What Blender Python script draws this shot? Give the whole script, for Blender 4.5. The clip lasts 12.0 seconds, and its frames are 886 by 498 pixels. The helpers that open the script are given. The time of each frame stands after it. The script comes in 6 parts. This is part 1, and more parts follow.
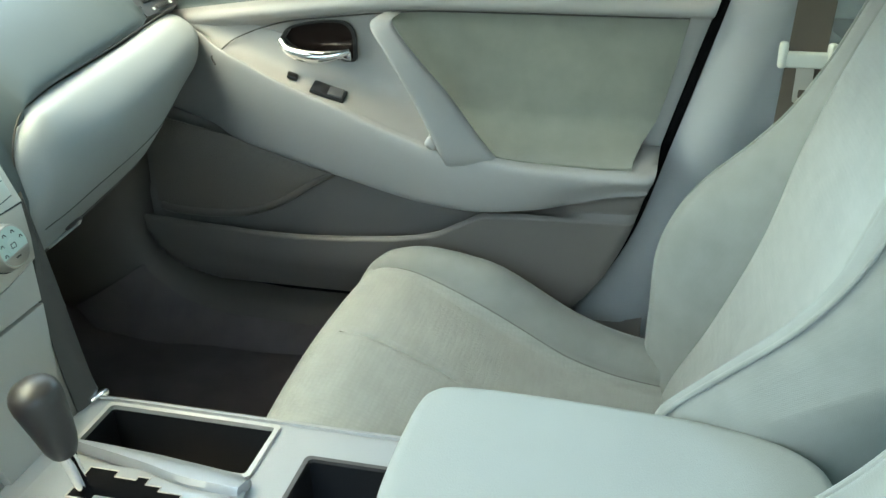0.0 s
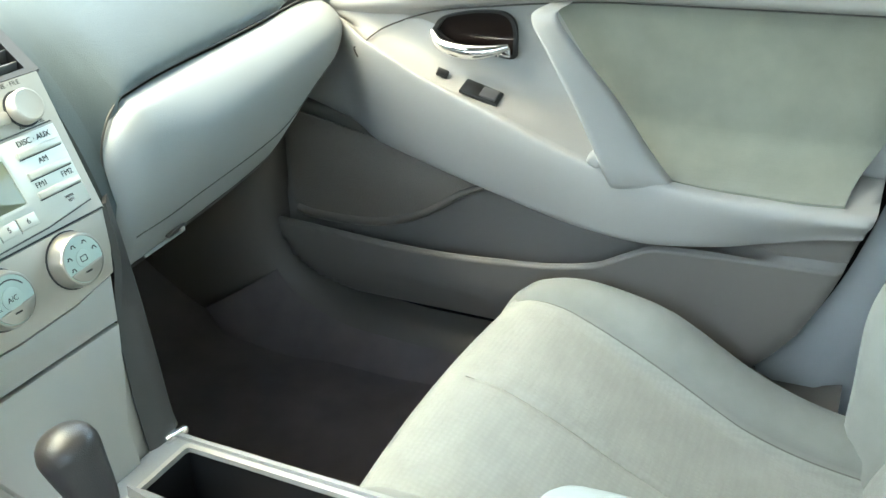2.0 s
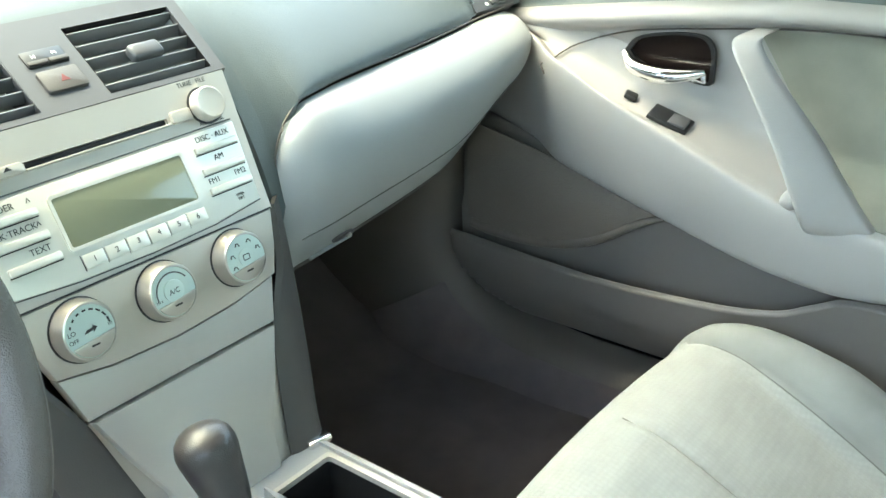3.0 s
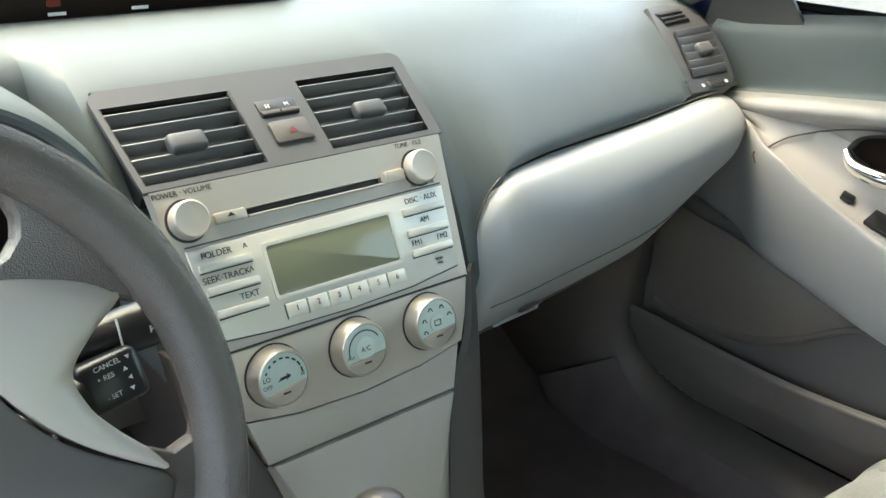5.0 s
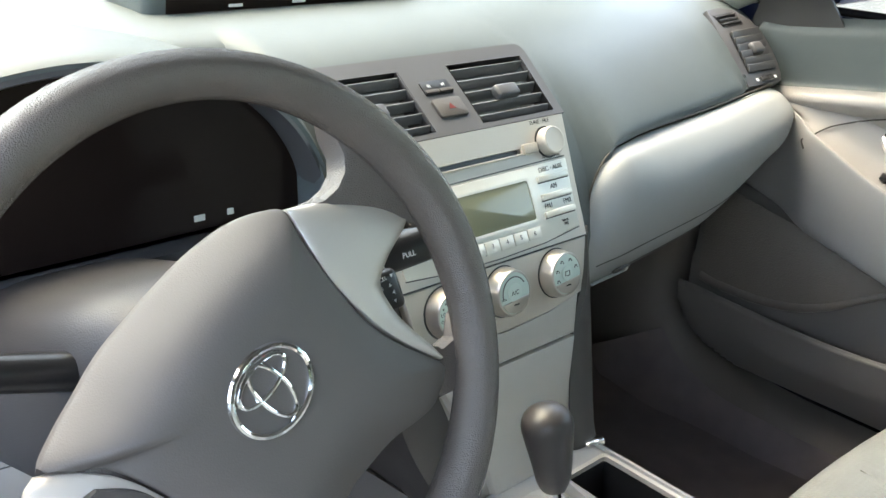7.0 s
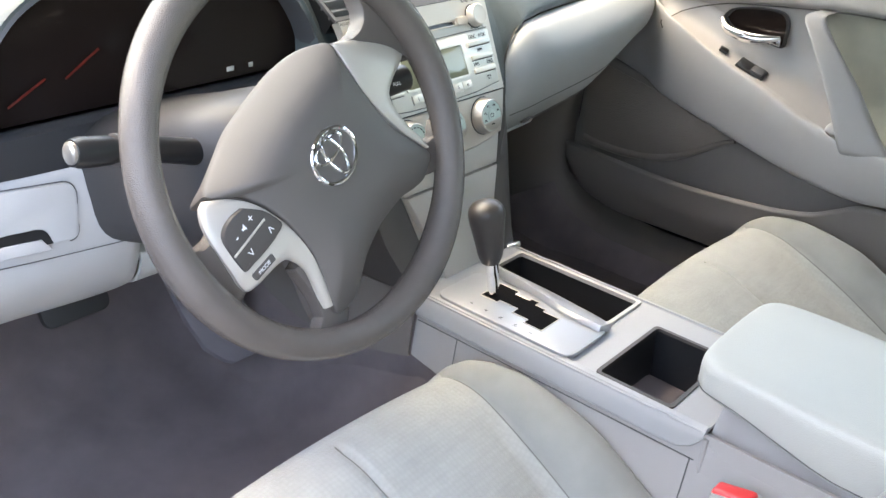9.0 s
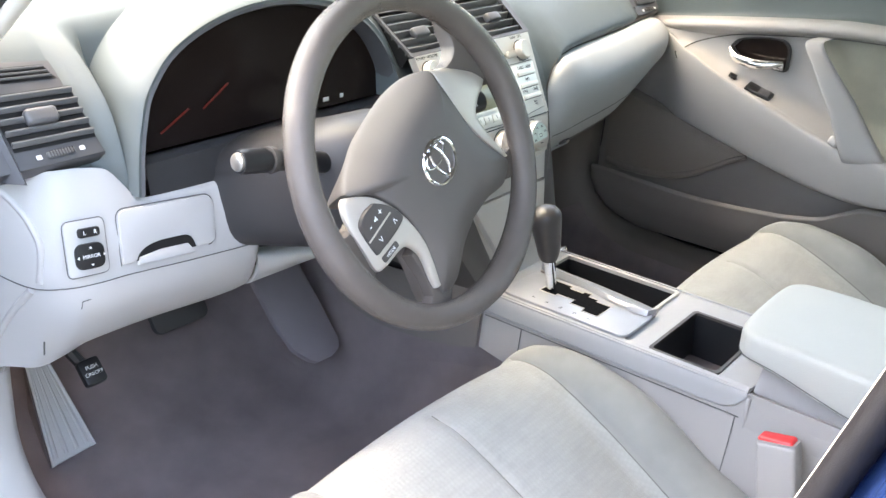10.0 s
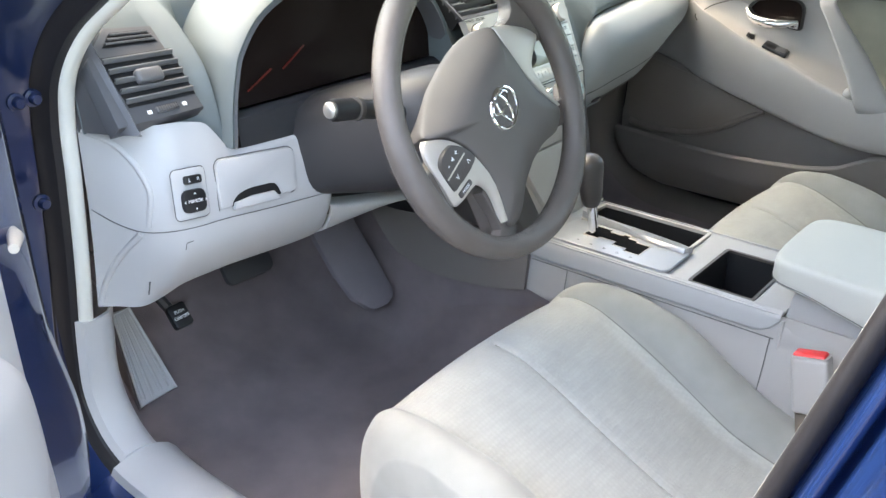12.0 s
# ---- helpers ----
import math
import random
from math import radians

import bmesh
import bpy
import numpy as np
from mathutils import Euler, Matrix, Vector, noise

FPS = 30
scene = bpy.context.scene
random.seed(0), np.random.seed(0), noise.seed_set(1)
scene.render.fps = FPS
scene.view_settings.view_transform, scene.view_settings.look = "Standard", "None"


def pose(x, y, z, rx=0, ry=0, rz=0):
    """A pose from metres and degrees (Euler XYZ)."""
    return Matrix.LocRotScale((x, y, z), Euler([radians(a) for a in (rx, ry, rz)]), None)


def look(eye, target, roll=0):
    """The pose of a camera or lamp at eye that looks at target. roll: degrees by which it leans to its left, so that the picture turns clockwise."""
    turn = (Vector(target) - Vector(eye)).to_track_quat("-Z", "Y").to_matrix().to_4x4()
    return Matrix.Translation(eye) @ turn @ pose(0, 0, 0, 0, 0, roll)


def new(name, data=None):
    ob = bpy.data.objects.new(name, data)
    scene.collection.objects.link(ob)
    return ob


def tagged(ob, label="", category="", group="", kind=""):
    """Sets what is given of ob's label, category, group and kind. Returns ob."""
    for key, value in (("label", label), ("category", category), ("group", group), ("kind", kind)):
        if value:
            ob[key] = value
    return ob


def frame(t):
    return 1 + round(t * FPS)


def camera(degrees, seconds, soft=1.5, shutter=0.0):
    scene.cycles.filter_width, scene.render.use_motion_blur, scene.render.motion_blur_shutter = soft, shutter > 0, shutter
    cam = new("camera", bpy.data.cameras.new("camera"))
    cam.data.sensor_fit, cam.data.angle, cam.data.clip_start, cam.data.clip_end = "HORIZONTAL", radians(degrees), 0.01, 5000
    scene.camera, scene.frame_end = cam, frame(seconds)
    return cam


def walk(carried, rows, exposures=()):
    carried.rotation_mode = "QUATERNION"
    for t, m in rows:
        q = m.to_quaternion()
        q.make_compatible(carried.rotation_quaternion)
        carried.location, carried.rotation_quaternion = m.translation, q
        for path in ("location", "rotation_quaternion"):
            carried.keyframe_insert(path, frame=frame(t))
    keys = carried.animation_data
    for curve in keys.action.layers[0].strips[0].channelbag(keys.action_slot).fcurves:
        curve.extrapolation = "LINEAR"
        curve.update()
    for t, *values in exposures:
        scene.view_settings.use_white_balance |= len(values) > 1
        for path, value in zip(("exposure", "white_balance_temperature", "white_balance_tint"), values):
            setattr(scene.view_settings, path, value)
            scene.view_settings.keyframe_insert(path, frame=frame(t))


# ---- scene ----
cam = camera(50.2, 12.0)
PATH = [
    (0, (-0.628, -0.455, 1.226), (1.109, -0.015, 0.337), -1.1),
    (0.5, (-0.551, -0.447, 1.215), (1.22, -0.08, 0.361), -3.2),
    (1, (-0.512, -0.437, 1.203), (1.257, -0.101, 0.334), -3.2),
    (1.5, (-0.47, -0.446, 1.182), (1.248, 0.085, 0.307), -2.0),
    (2, (-0.431, -0.438, 1.177), (1.171, 0.366, 0.289), -2.3),
    (2.5, (-0.403, -0.435, 1.169), (1.105, 0.544, 0.292), -2.3),
    (3, (-0.389, -0.433, 1.17), (1.021, 0.702, 0.32), -2.0),
    (3.5, (-0.389, -0.42, 1.179), (0.949, 0.826, 0.368), -0.9),
    (5.5, (-0.401, -0.391, 1.199), (0.788, 1.019, 0.426), 1.9),
    (6, (-0.411, -0.395, 1.193), (0.786, 1.014, 0.43), 2.3),
    (6.2, (-0.420, -0.393, 1.193), (0.779, 1.011, 0.418), 2.3),
    (6.5, (-0.491, -0.385, 1.195), (0.727, 0.999, 0.419), 2.2),
    (8.5, (-0.832, -0.499, 1.228), (0.572, 0.67, 0.414), 5.3),
    (9, (-0.907, -0.557, 1.234), (0.492, 0.551, 0.331), 4.4),
    (9.5, (-1.005, -0.584, 1.248), (0.404, 0.567, 0.417), 3.1),
    (10, (-1.113, -0.594, 1.251), (0.327, 0.531, 0.437), 2.6),
    (10.5, (-1.189, -0.6, 1.248), (0.266, 0.472, 0.391), 2.1),
    (11, (-1.227, -0.603, 1.245), (0.245, 0.432, 0.373), 1.7),
    (11.5, (-1.25, -0.609, 1.245), (0.206, 0.457, 0.383), 1.1),
    (12, (-1.26, -0.61, 1.246), (0.17, 0.504, 0.402), 1.1),
]
LIGHT_STOPS = [(0.0, 4.0, 7650, -12), (0.5, 4.15, 7750, -12), (1.0, 4.23, 7850, -12), (1.5, 4.38, 7600, -9), (2.5, 4.74, 7550, -6), (3.5, 4.55, 7700, -5), (5.5, 3.95, 7950, 5), (6.5, 4.0, 7900, 6), (8.5, 4.1, 7950, 9), (9.5, 4.4, 8100, 12), (12.0, 4.08, 7920, 8)]
walk(cam, [(t, look(eye, target, roll)) for t, eye, target, roll in PATH], LIGHT_STOPS)

# ---- world and light ----
world = bpy.data.worlds.new("sky")
scene.world = world
world.use_nodes = True
wn = world.node_tree.nodes
sky = wn.new("ShaderNodeTexSky")
sky.sky_type = "NISHITA"
sky.sun_disc = False
sky.sun_elevation = radians(68)
sky.sun_rotation = radians(-13)
sky.altitude = 100
sky.dust_density = 3.0
wn["Background"].inputs["Strength"].default_value = 0.15
world.node_tree.links.new(sky.outputs["Color"], wn["Background"].inputs["Color"])
sun_data = bpy.data.lights.new("sun", "SUN")
sun_data.energy, sun_data.angle, sun_data.color = 0.22, radians(24), (1.0, 0.97, 0.93)
sun = new("sun", sun_data)
sun.matrix_world = look((-0.22, 1.0, 0.45), (0, 0, 0))


# ---- materials ----
def material(name, col, rough=0.55, metal=0.0, grain=(900, 0.12), mottle=(14, 0.10), coat=0.0, spec=0.5):
    """Colour with two scales of variation, and a fine grain in the relief."""
    m = bpy.data.materials.new(name)
    m.use_nodes = True
    nt = m.node_tree
    b = nt.nodes["Principled BSDF"]
    tc = nt.nodes.new("ShaderNodeTexCoord")
    big = nt.nodes.new("ShaderNodeTexNoise")
    big.inputs["Scale"].default_value, big.inputs["Detail"].default_value = mottle[0], 5
    ramp = nt.nodes.new("ShaderNodeMix")
    ramp.data_type = "RGBA"
    lo = [c * (1 - mottle[1]) for c in col]
    hi = [min(1, c * (1 + mottle[1])) for c in col]
    ramp.inputs["A"].default_value, ramp.inputs["B"].default_value = (*lo, 1), (*hi, 1)
    nt.links.new(tc.outputs["Object"], big.inputs["Vector"])
    nt.links.new(big.outputs["Fac"], ramp.inputs["Factor"])
    nt.links.new(ramp.outputs["Result"], b.inputs["Base Color"])
    b.inputs["Roughness"].default_value, b.inputs["Metallic"].default_value = rough, metal
    b.inputs["Coat Weight"].default_value = coat
    b.inputs["Specular IOR Level"].default_value = spec
    if grain:
        fine = nt.nodes.new("ShaderNodeTexVoronoi" if grain[0] < 1200 else "ShaderNodeTexNoise")
        fine.inputs["Scale"].default_value = grain[0]
        bump = nt.nodes.new("ShaderNodeBump")
        bump.inputs["Strength"].default_value, bump.inputs["Distance"].default_value = grain[1], 0.001
        nt.links.new(tc.outputs["Object"], fine.inputs["Vector"])
        nt.links.new(fine.outputs[0], bump.inputs["Height"])
        nt.links.new(bump.outputs["Normal"], b.inputs["Normal"])
    return m


def cloth(name, col, scale, amount):
    """Woven seat cloth: a small check in the relief, soft stains in the colour, a light sheen."""
    m = material(name, col, 0.92, grain=None, mottle=(9, 0.11), spec=0.2)
    nt = m.node_tree
    b = nt.nodes["Principled BSDF"]
    tc = nt.nodes["Texture Coordinate"]
    add = nt.nodes.new("ShaderNodeTexVoronoi")
    add.inputs["Scale"].default_value, add.inputs["Randomness"].default_value = scale, 0.25
    nt.links.new(tc.outputs["Object"], add.inputs["Vector"])
    fuzz = nt.nodes.new("ShaderNodeTexNoise")
    fuzz.inputs["Scale"].default_value = 1400
    nt.links.new(tc.outputs["Object"], fuzz.inputs["Vector"])
    add2 = nt.nodes.new("ShaderNodeMath")
    nt.links.new(add.outputs["Distance"], add2.inputs[0])
    nt.links.new(fuzz.outputs["Fac"], add2.inputs[1])
    bump = nt.nodes.new("ShaderNodeBump")
    bump.inputs["Strength"].default_value, bump.inputs["Distance"].default_value = amount, 0.0012
    nt.links.new(add2.outputs[0], bump.inputs["Height"])
    nt.links.new(bump.outputs["Normal"], b.inputs["Normal"])
    b.inputs["Sheen Weight"].default_value = 0.25
    weave = nt.nodes.new("ShaderNodeMapRange")
    weave.inputs["From Min"].default_value, weave.inputs["From Max"].default_value = 0.15, 0.75
    weave.inputs["To Min"].default_value, weave.inputs["To Max"].default_value = 1.0 + 0.04 * amount, 1.0 - 0.12 * amount
    nt.links.new(add.outputs["Distance"], weave.inputs["Value"])
    wear = nt.nodes.new("ShaderNodeTexNoise")
    wear.inputs["Scale"].default_value, wear.inputs["Detail"].default_value = 26, 6
    nt.links.new(tc.outputs["Object"], wear.inputs["Vector"])
    rub = nt.nodes.new("ShaderNodeMapRange")
    rub.inputs["From Min"].default_value, rub.inputs["From Max"].default_value = 0.3, 0.7
    rub.inputs["To Min"].default_value, rub.inputs["To Max"].default_value = 0.93, 1.05
    nt.links.new(wear.outputs["Fac"], rub.inputs["Value"])
    both = nt.nodes.new("ShaderNodeMath")
    both.operation = "MULTIPLY"
    nt.links.new(weave.outputs["Result"], both.inputs[0])
    nt.links.new(rub.outputs["Result"], both.inputs[1])
    tint = nt.nodes.new("ShaderNodeVectorMath")
    tint.operation = "SCALE"
    nt.links.new(nt.nodes["Mix"].outputs["Result"], tint.inputs[0])
    nt.links.new(both.outputs[0], tint.inputs["Scale"])
    nt.links.new(tint.outputs[0], b.inputs["Base Color"])
    return m


UPPER = material("upper_dash_plastic", (0.096, 0.113, 0.114), 0.48, grain=(1100, 0.25), spec=0.4)
COLUMN = material("column_plastic", (0.032, 0.030, 0.031), 0.5, grain=(900, 0.15))
SEAM = material("seam_shadow_gap", (0.10, 0.10, 0.098), 0.7, grain=None)
STACKLOW = material("lower_stack_trim", (0.48, 0.45, 0.405), 0.42, metal=0.3, grain=(2500, 0.04), mottle=(20, 0.05))
# trim plastic with the passenger footwell's shade put into its colour
KICKSHADE = material("shaded_kick_plastic", (0.150, 0.127, 0.110), 0.5, grain=(900, 0.15), mottle=(7, 0.08))
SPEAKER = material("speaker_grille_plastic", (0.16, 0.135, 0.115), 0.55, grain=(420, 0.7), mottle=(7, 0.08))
THREAD = material("seam_thread", (0.16, 0.156, 0.145), 0.9, grain=None, spec=0.1)
DIALRING = material("bright_dial_ring", (0.55, 0.51, 0.46), 0.28, metal=0.85, grain=None, mottle=(20, 0.03))
LIGHT = material("light_grey_plastic", (0.44, 0.43, 0.42), 0.42, grain=(900, 0.16), mottle=(9, 0.08))
GLOVEBOX = material("glove_box_plastic", (0.318, 0.328, 0.326), 0.5, grain=(900, 0.2), mottle=(9, 0.08))
DOOR = material("door_plastic", (0.330, 0.313, 0.300), 0.52, grain=(900, 0.15), mottle=(7, 0.07))
# door plastic darkened: the shade low in the cabin is in this colour
DOORSHADE = material("shaded_door_plastic", (0.160, 0.141, 0.127), 0.48, grain=(900, 0.15), mottle=(7, 0.07))
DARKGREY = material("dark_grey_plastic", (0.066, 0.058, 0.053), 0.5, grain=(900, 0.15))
SLAT = material("vent_slat_plastic", (0.10, 0.098, 0.10), 0.36, grain=None)
VENT = material("vent_plastic", (0.072, 0.071, 0.075), 0.45, grain=None)
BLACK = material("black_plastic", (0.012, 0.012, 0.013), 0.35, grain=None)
RUBBER = material("black_rubber", (0.006, 0.0055, 0.006), 0.7, grain=(1500, 0.15), spec=0.03)
SEAL = material("seal_rubber", (0.012, 0.011, 0.0125), 0.40, grain=(1500, 0.25), mottle=(60, 0.25), spec=0.4)
LEATHER = material("wheel_urethane", (0.106, 0.089, 0.079), 0.25, grain=(1100, 0.45), mottle=(30, 0.14))
PAD = material("wheel_pad_plastic", (0.104, 0.091, 0.083), 0.58, grain=(1000, 0.12))
SILVER = material("satin_silver_trim", (0.52, 0.478, 0.420), 0.48, metal=0.35, grain=(2500, 0.04), mottle=(20, 0.05))
RADIO = material("radio_face", (0.68, 0.66, 0.59), 0.4, metal=0.25, grain=(2500, 0.03), mottle=(20, 0.04))
CHROME = material("chrome", (0.85, 0.85, 0.86), 0.08, metal=1.0, grain=None, mottle=(20, 0.02))
LCD = material("lcd_glass", (0.20, 0.21, 0.145), 0.12, grain=None, mottle=(10, 0.05))
DIAL = material("dial_face", (0.56, 0.66, 0.60), 0.3, grain=None, mottle=(20, 0.03))
INK = material("black_print", (0.02, 0.02, 0.02), 0.6, grain=None)
WHITE = material("white_print", (0.8, 0.8, 0.8), 0.6, grain=None)
RED = material("red_plastic", (0.75, 0.045, 0.05), 0.35, grain=None)
NEEDLE = material("orange_needle", (0.12, 0.008, 0.004), 0.4, grain=None)
LENS = material("smoked_lens", (0.012, 0.008, 0.007), 0.12, grain=None, spec=0.15)
CARPET = material("carpet", (0.205, 0.172, 0.172), 0.95, grain=(2600, 0.9), mottle=(14, 0.34), spec=0.1)
SEATCLOTH = cloth("seat_insert_cloth", (0.335, 0.339, 0.320), 165, 0.55)
# bolster cloth darkened to carry the shade of sides turned from the door
SHADEDSIDE = cloth("shaded_side_cloth", (0.252, 0.255, 0.242), 600, 0.18)
DOORCLOTH = cloth("door_insert_cloth", (0.235, 0.233, 0.198), 600, 0.2)
VINYL = material("armrest_vinyl", (0.39, 0.39, 0.36), 0.5, grain=(700, 0.18), mottle=(10, 0.05))
BLUE = material("blue_car_paint", (0.008, 0.025, 0.095), 0.16, metal=0.35, grain=None, mottle=(40, 0.05), coat=0.9)
# car paint darkened for the shade in the jamb; also on hidden steel
SHADEBLUE = material("shaded_blue_paint", (0.006, 0.015, 0.055), 0.28, metal=0.2, grain=None, mottle=(30, 0.2), coat=0.5)
CREAM = material("cream_welt", (0.62, 0.60, 0.53), 0.6, grain=(1500, 0.15))
WEBBING = material("belt_webbing", (0.12, 0.095, 0.075), 0.8, grain=(1300, 0.4))
CREAMTAB = material("ivory_plastic", (0.66, 0.65, 0.58), 0.4, grain=None)
CONCRETE = material("concrete", (0.085, 0.082, 0.078), 0.9, grain=(300, 0.7), mottle=(3, 0.25))

LINING = cloth("roof_lining", (0.24, 0.235, 0.22), 600, 0.1)
WALL = material("blocking_wall_grey", (0.20, 0.19, 0.18), 0.9, grain=(300, 0.6), mottle=(2, 0.2))
PEDAL = material("grey_pedal_rubber", (0.165, 0.146, 0.156), 0.6, grain=(1500, 0.3), mottle=(18, 0.15))
CONSOLE = material("console_plastic", (0.345, 0.342, 0.338), 0.45, grain=(900, 0.16), mottle=(9, 0.08))
GEARPLATE = material("brushed_gear_plate", (0.37, 0.375, 0.385), 0.4, metal=0.5, grain=(2500, 0.04), mottle=(20, 0.05))
KNOB = material("gear_knob_leather", (0.045, 0.040, 0.039), 0.35, grain=(900, 0.15))


def pane(name, tint, gloss=1.45):
    """Thin clear or tinted window glass."""
    m = bpy.data.materials.new(name)
    m.use_nodes = True
    nt = m.node_tree
    nt.nodes.remove(nt.nodes["Principled BSDF"])
    clear, shine, mix, fr = (nt.nodes.new("ShaderNode" + k) for k in ("BsdfTransparent", "BsdfGlossy", "MixShader", "Fresnel"))
    clear.inputs["Color"].default_value = (*tint, 1)
    shine.inputs["Roughness"].default_value = 0.02
    fr.inputs["IOR"].default_value = gloss
    nt.links.new(fr.outputs[0], mix.inputs[0])
    nt.links.new(clear.outputs[0], mix.inputs[1])
    nt.links.new(shine.outputs[0], mix.inputs[2])
    nt.links.new(mix.outputs[0], nt.nodes["Material Output"].inputs["Surface"])
    return m


CLEAR = pane("clear_window_glass", (0.82, 0.85, 0.83))
TINTED = pane("tinted_window_glass", (0.72, 0.78, 0.72))


# ---- mesh helpers ----
def hang(ob, parent):
    """Parents ob, whose mesh is laid out in the car's own coordinates."""
    if parent:
        ob.parent = parent
        if parent.type == "EMPTY":
            ob.matrix_parent_inverse = Matrix.Translation(-parent.location)


def part(name, bm, mat, parent=None, label="", sharp=38):
    bmesh.ops.recalc_face_normals(bm, faces=bm.faces)
    me = bpy.data.meshes.new(name)
    bm.to_mesh(me)
    bm.free()
    me.materials.append(mat)
    me.shade_smooth()
    me.set_sharp_from_angle(angle=radians(sharp))
    ob = new(name, me)
    hang(ob, parent)
    if label:
        ob["label"] = label
    return ob


def thing(name, label, category, group="", kind="", at=(0, 0, 0)):
    ob = new(name)
    ob.location = at
    return tagged(ob, label, category, group, kind)


def cr(pts, n):
    """n samples of a Catmull-Rom curve through pts."""
    p = [np.array(q, float) for q in pts]
    p = [2 * p[0] - p[1]] + p + [2 * p[-1] - p[-2]]
    segs = len(p) - 3
    out = []
    for i in range(n):
        s = i / (n - 1) * segs
        k = min(int(s), segs - 1)
        t = s - k
        a, b, c, d = p[k:k + 4]
        out.append(0.5 * (2 * b + (c - a) * t + (2 * a - 5 * b + 4 * c - d) * t * t + (3 * b - a - 3 * c + d) * t ** 3))
    return out


def keyed(keys, x):
    """Smooth value (number or array) at x from sorted pairs (x, value)."""
    xs = [k[0] for k in keys]
    vs = [np.array(k[1], float) for k in keys]
    if x <= xs[0]:
        return vs[0]
    if x >= xs[-1]:
        return vs[-1]
    i = max(j for j in range(len(xs)) if xs[j] <= x)
    i = min(i, len(xs) - 2)
    t = (x - xs[i]) / (xs[i + 1] - xs[i])
    h = xs[i + 1] - xs[i]

    def slope(j):
        if j == 0 or j == len(xs) - 1:
            a, b = (0, 1) if j == 0 else (len(xs) - 2, len(xs) - 1)
            return (vs[b] - vs[a]) / (xs[b] - xs[a])
        l = (vs[j] - vs[j - 1]) / (xs[j] - xs[j - 1])
        r = (vs[j + 1] - vs[j]) / (xs[j + 1] - xs[j])
        return np.where(l * r > 0, 2 * l * r / np.where(np.abs(l + r) < 1e-9, 1, l + r), 0)

    m0, m1 = slope(i) * h, slope(i + 1) * h
    return (2 * t ** 3 - 3 * t * t + 1) * vs[i] + (t ** 3 - 2 * t * t + t) * m0 + (3 * t * t - 2 * t ** 3) * vs[i + 1] + (t ** 3 - t * t) * m1


def loft(rows, closed=False, caps=False, bm=None):
    bm = bm or bmesh.new()
    vs = [[bm.verts.new(tuple(p)) for p in row] for row in rows]
    n = len(rows[0])
    for a, b in zip(vs, vs[1:]):
        for j in range(n if closed else n - 1):
            k = (j + 1) % n
            bm.faces.new((a[j], a[k], b[k], b[j]))
    if caps:
        bm.faces.new(vs[0])
        bm.faces.new(vs[-1])
    return bm


def shell(rows, thick=0.004, closed=False):
    bm = loft(rows, closed)
    bmesh.ops.recalc_face_normals(bm, faces=bm.faces)
    bmesh.ops.solidify(bm, geom=list(bm.faces), thickness=thick)
    return bm


def box(sx, sy, sz, m=None, r=0.0, seg=2, bm=None):
    """A box with rounded edges, centred, then moved by m."""
    tmp = bmesh.new()
    bmesh.ops.create_cube(tmp, size=1.0)
    bmesh.ops.scale(tmp, vec=(sx, sy, sz), verts=tmp.verts)
    if r:
        bmesh.ops.bevel(tmp, geom=list(tmp.edges), offset=r, segments=seg, profile=0.5, affect="EDGES")
    if m is not None:
        bmesh.ops.transform(tmp, matrix=m, verts=tmp.verts)
    return tmp if bm is None else merge(bm, tmp)


def merge(bm, other):
    me = bpy.data.meshes.new("tmp")
    other.to_mesh(me)
    other.free()
    bm.from_mesh(me)
    bpy.data.meshes.remove(me)
    return bm


def prism(poly, m, depth, r=0.0, seg=2, z0=0.0):
    """An outline in the plane of m, raised from z0 by depth, with its upper rim rounded by r."""
    bm = bmesh.new()
    lo = [bm.verts.new((x, y, z0)) for x, y in poly]
    bm.faces.new(lo)
    res = bmesh.ops.extrude_face_region(bm, geom=list(bm.faces))
    top = [v for v in res["geom"] if isinstance(v, bmesh.types.BMVert)]
    for v in top:
        v.co.z += depth
    if r:
        rim = [e for e in bm.edges if all(v in top for v in e.verts)]
        bmesh.ops.bevel(bm, geom=rim, offset=r, segments=seg, profile=0.5, affect="EDGES")
    bmesh.ops.transform(bm, matrix=m, verts=bm.verts)
    return bm


def rounded(x0, y0, x1, y1, r, n=5):
    """The outline of a rectangle with rounded corners."""
    out = []
    for cx, cy, a in ((x1 - r, y1 - r, 0), (x0 + r, y1 - r, 90), (x0 + r, y0 + r, 180), (x1 - r, y0 + r, 270)):
        for i in range(n):
            b = radians(a + 90 * i / (n - 1))
            out.append((cx + r * math.cos(b), cy + r * math.sin(b)))
    return out


def frame_ring(outer, inner, m, depth, r=0.0):
    """A frame between two outlines of equally many points."""
    rows = [[(*p, 0) for p in outer], [(*p, depth - r) for p in outer],
            [(*(np.array(p) * 0.995 + np.array(q) * 0.005), depth) for p, q in zip(outer, inner)],
            [(*p, depth) for p in inner], [(*p, 0) for p in inner]]
    bm = loft(rows, closed=True)
    bmesh.ops.transform(bm, matrix=m, verts=bm.verts)
    return bm


def lathe(profile, m, n=32):
    """Profile of (radius, height) turned round local z."""
    rows = []
    for rad, h in profile:
        rows.append([(rad * math.cos(2 * math.pi * i / n), rad * math.sin(2 * math.pi * i / n), h) for i in range(n)])
    bm = loft(rows, closed=True, caps=True)
    bmesh.ops.transform(bm, matrix=m, verts=bm.verts)
    return bm


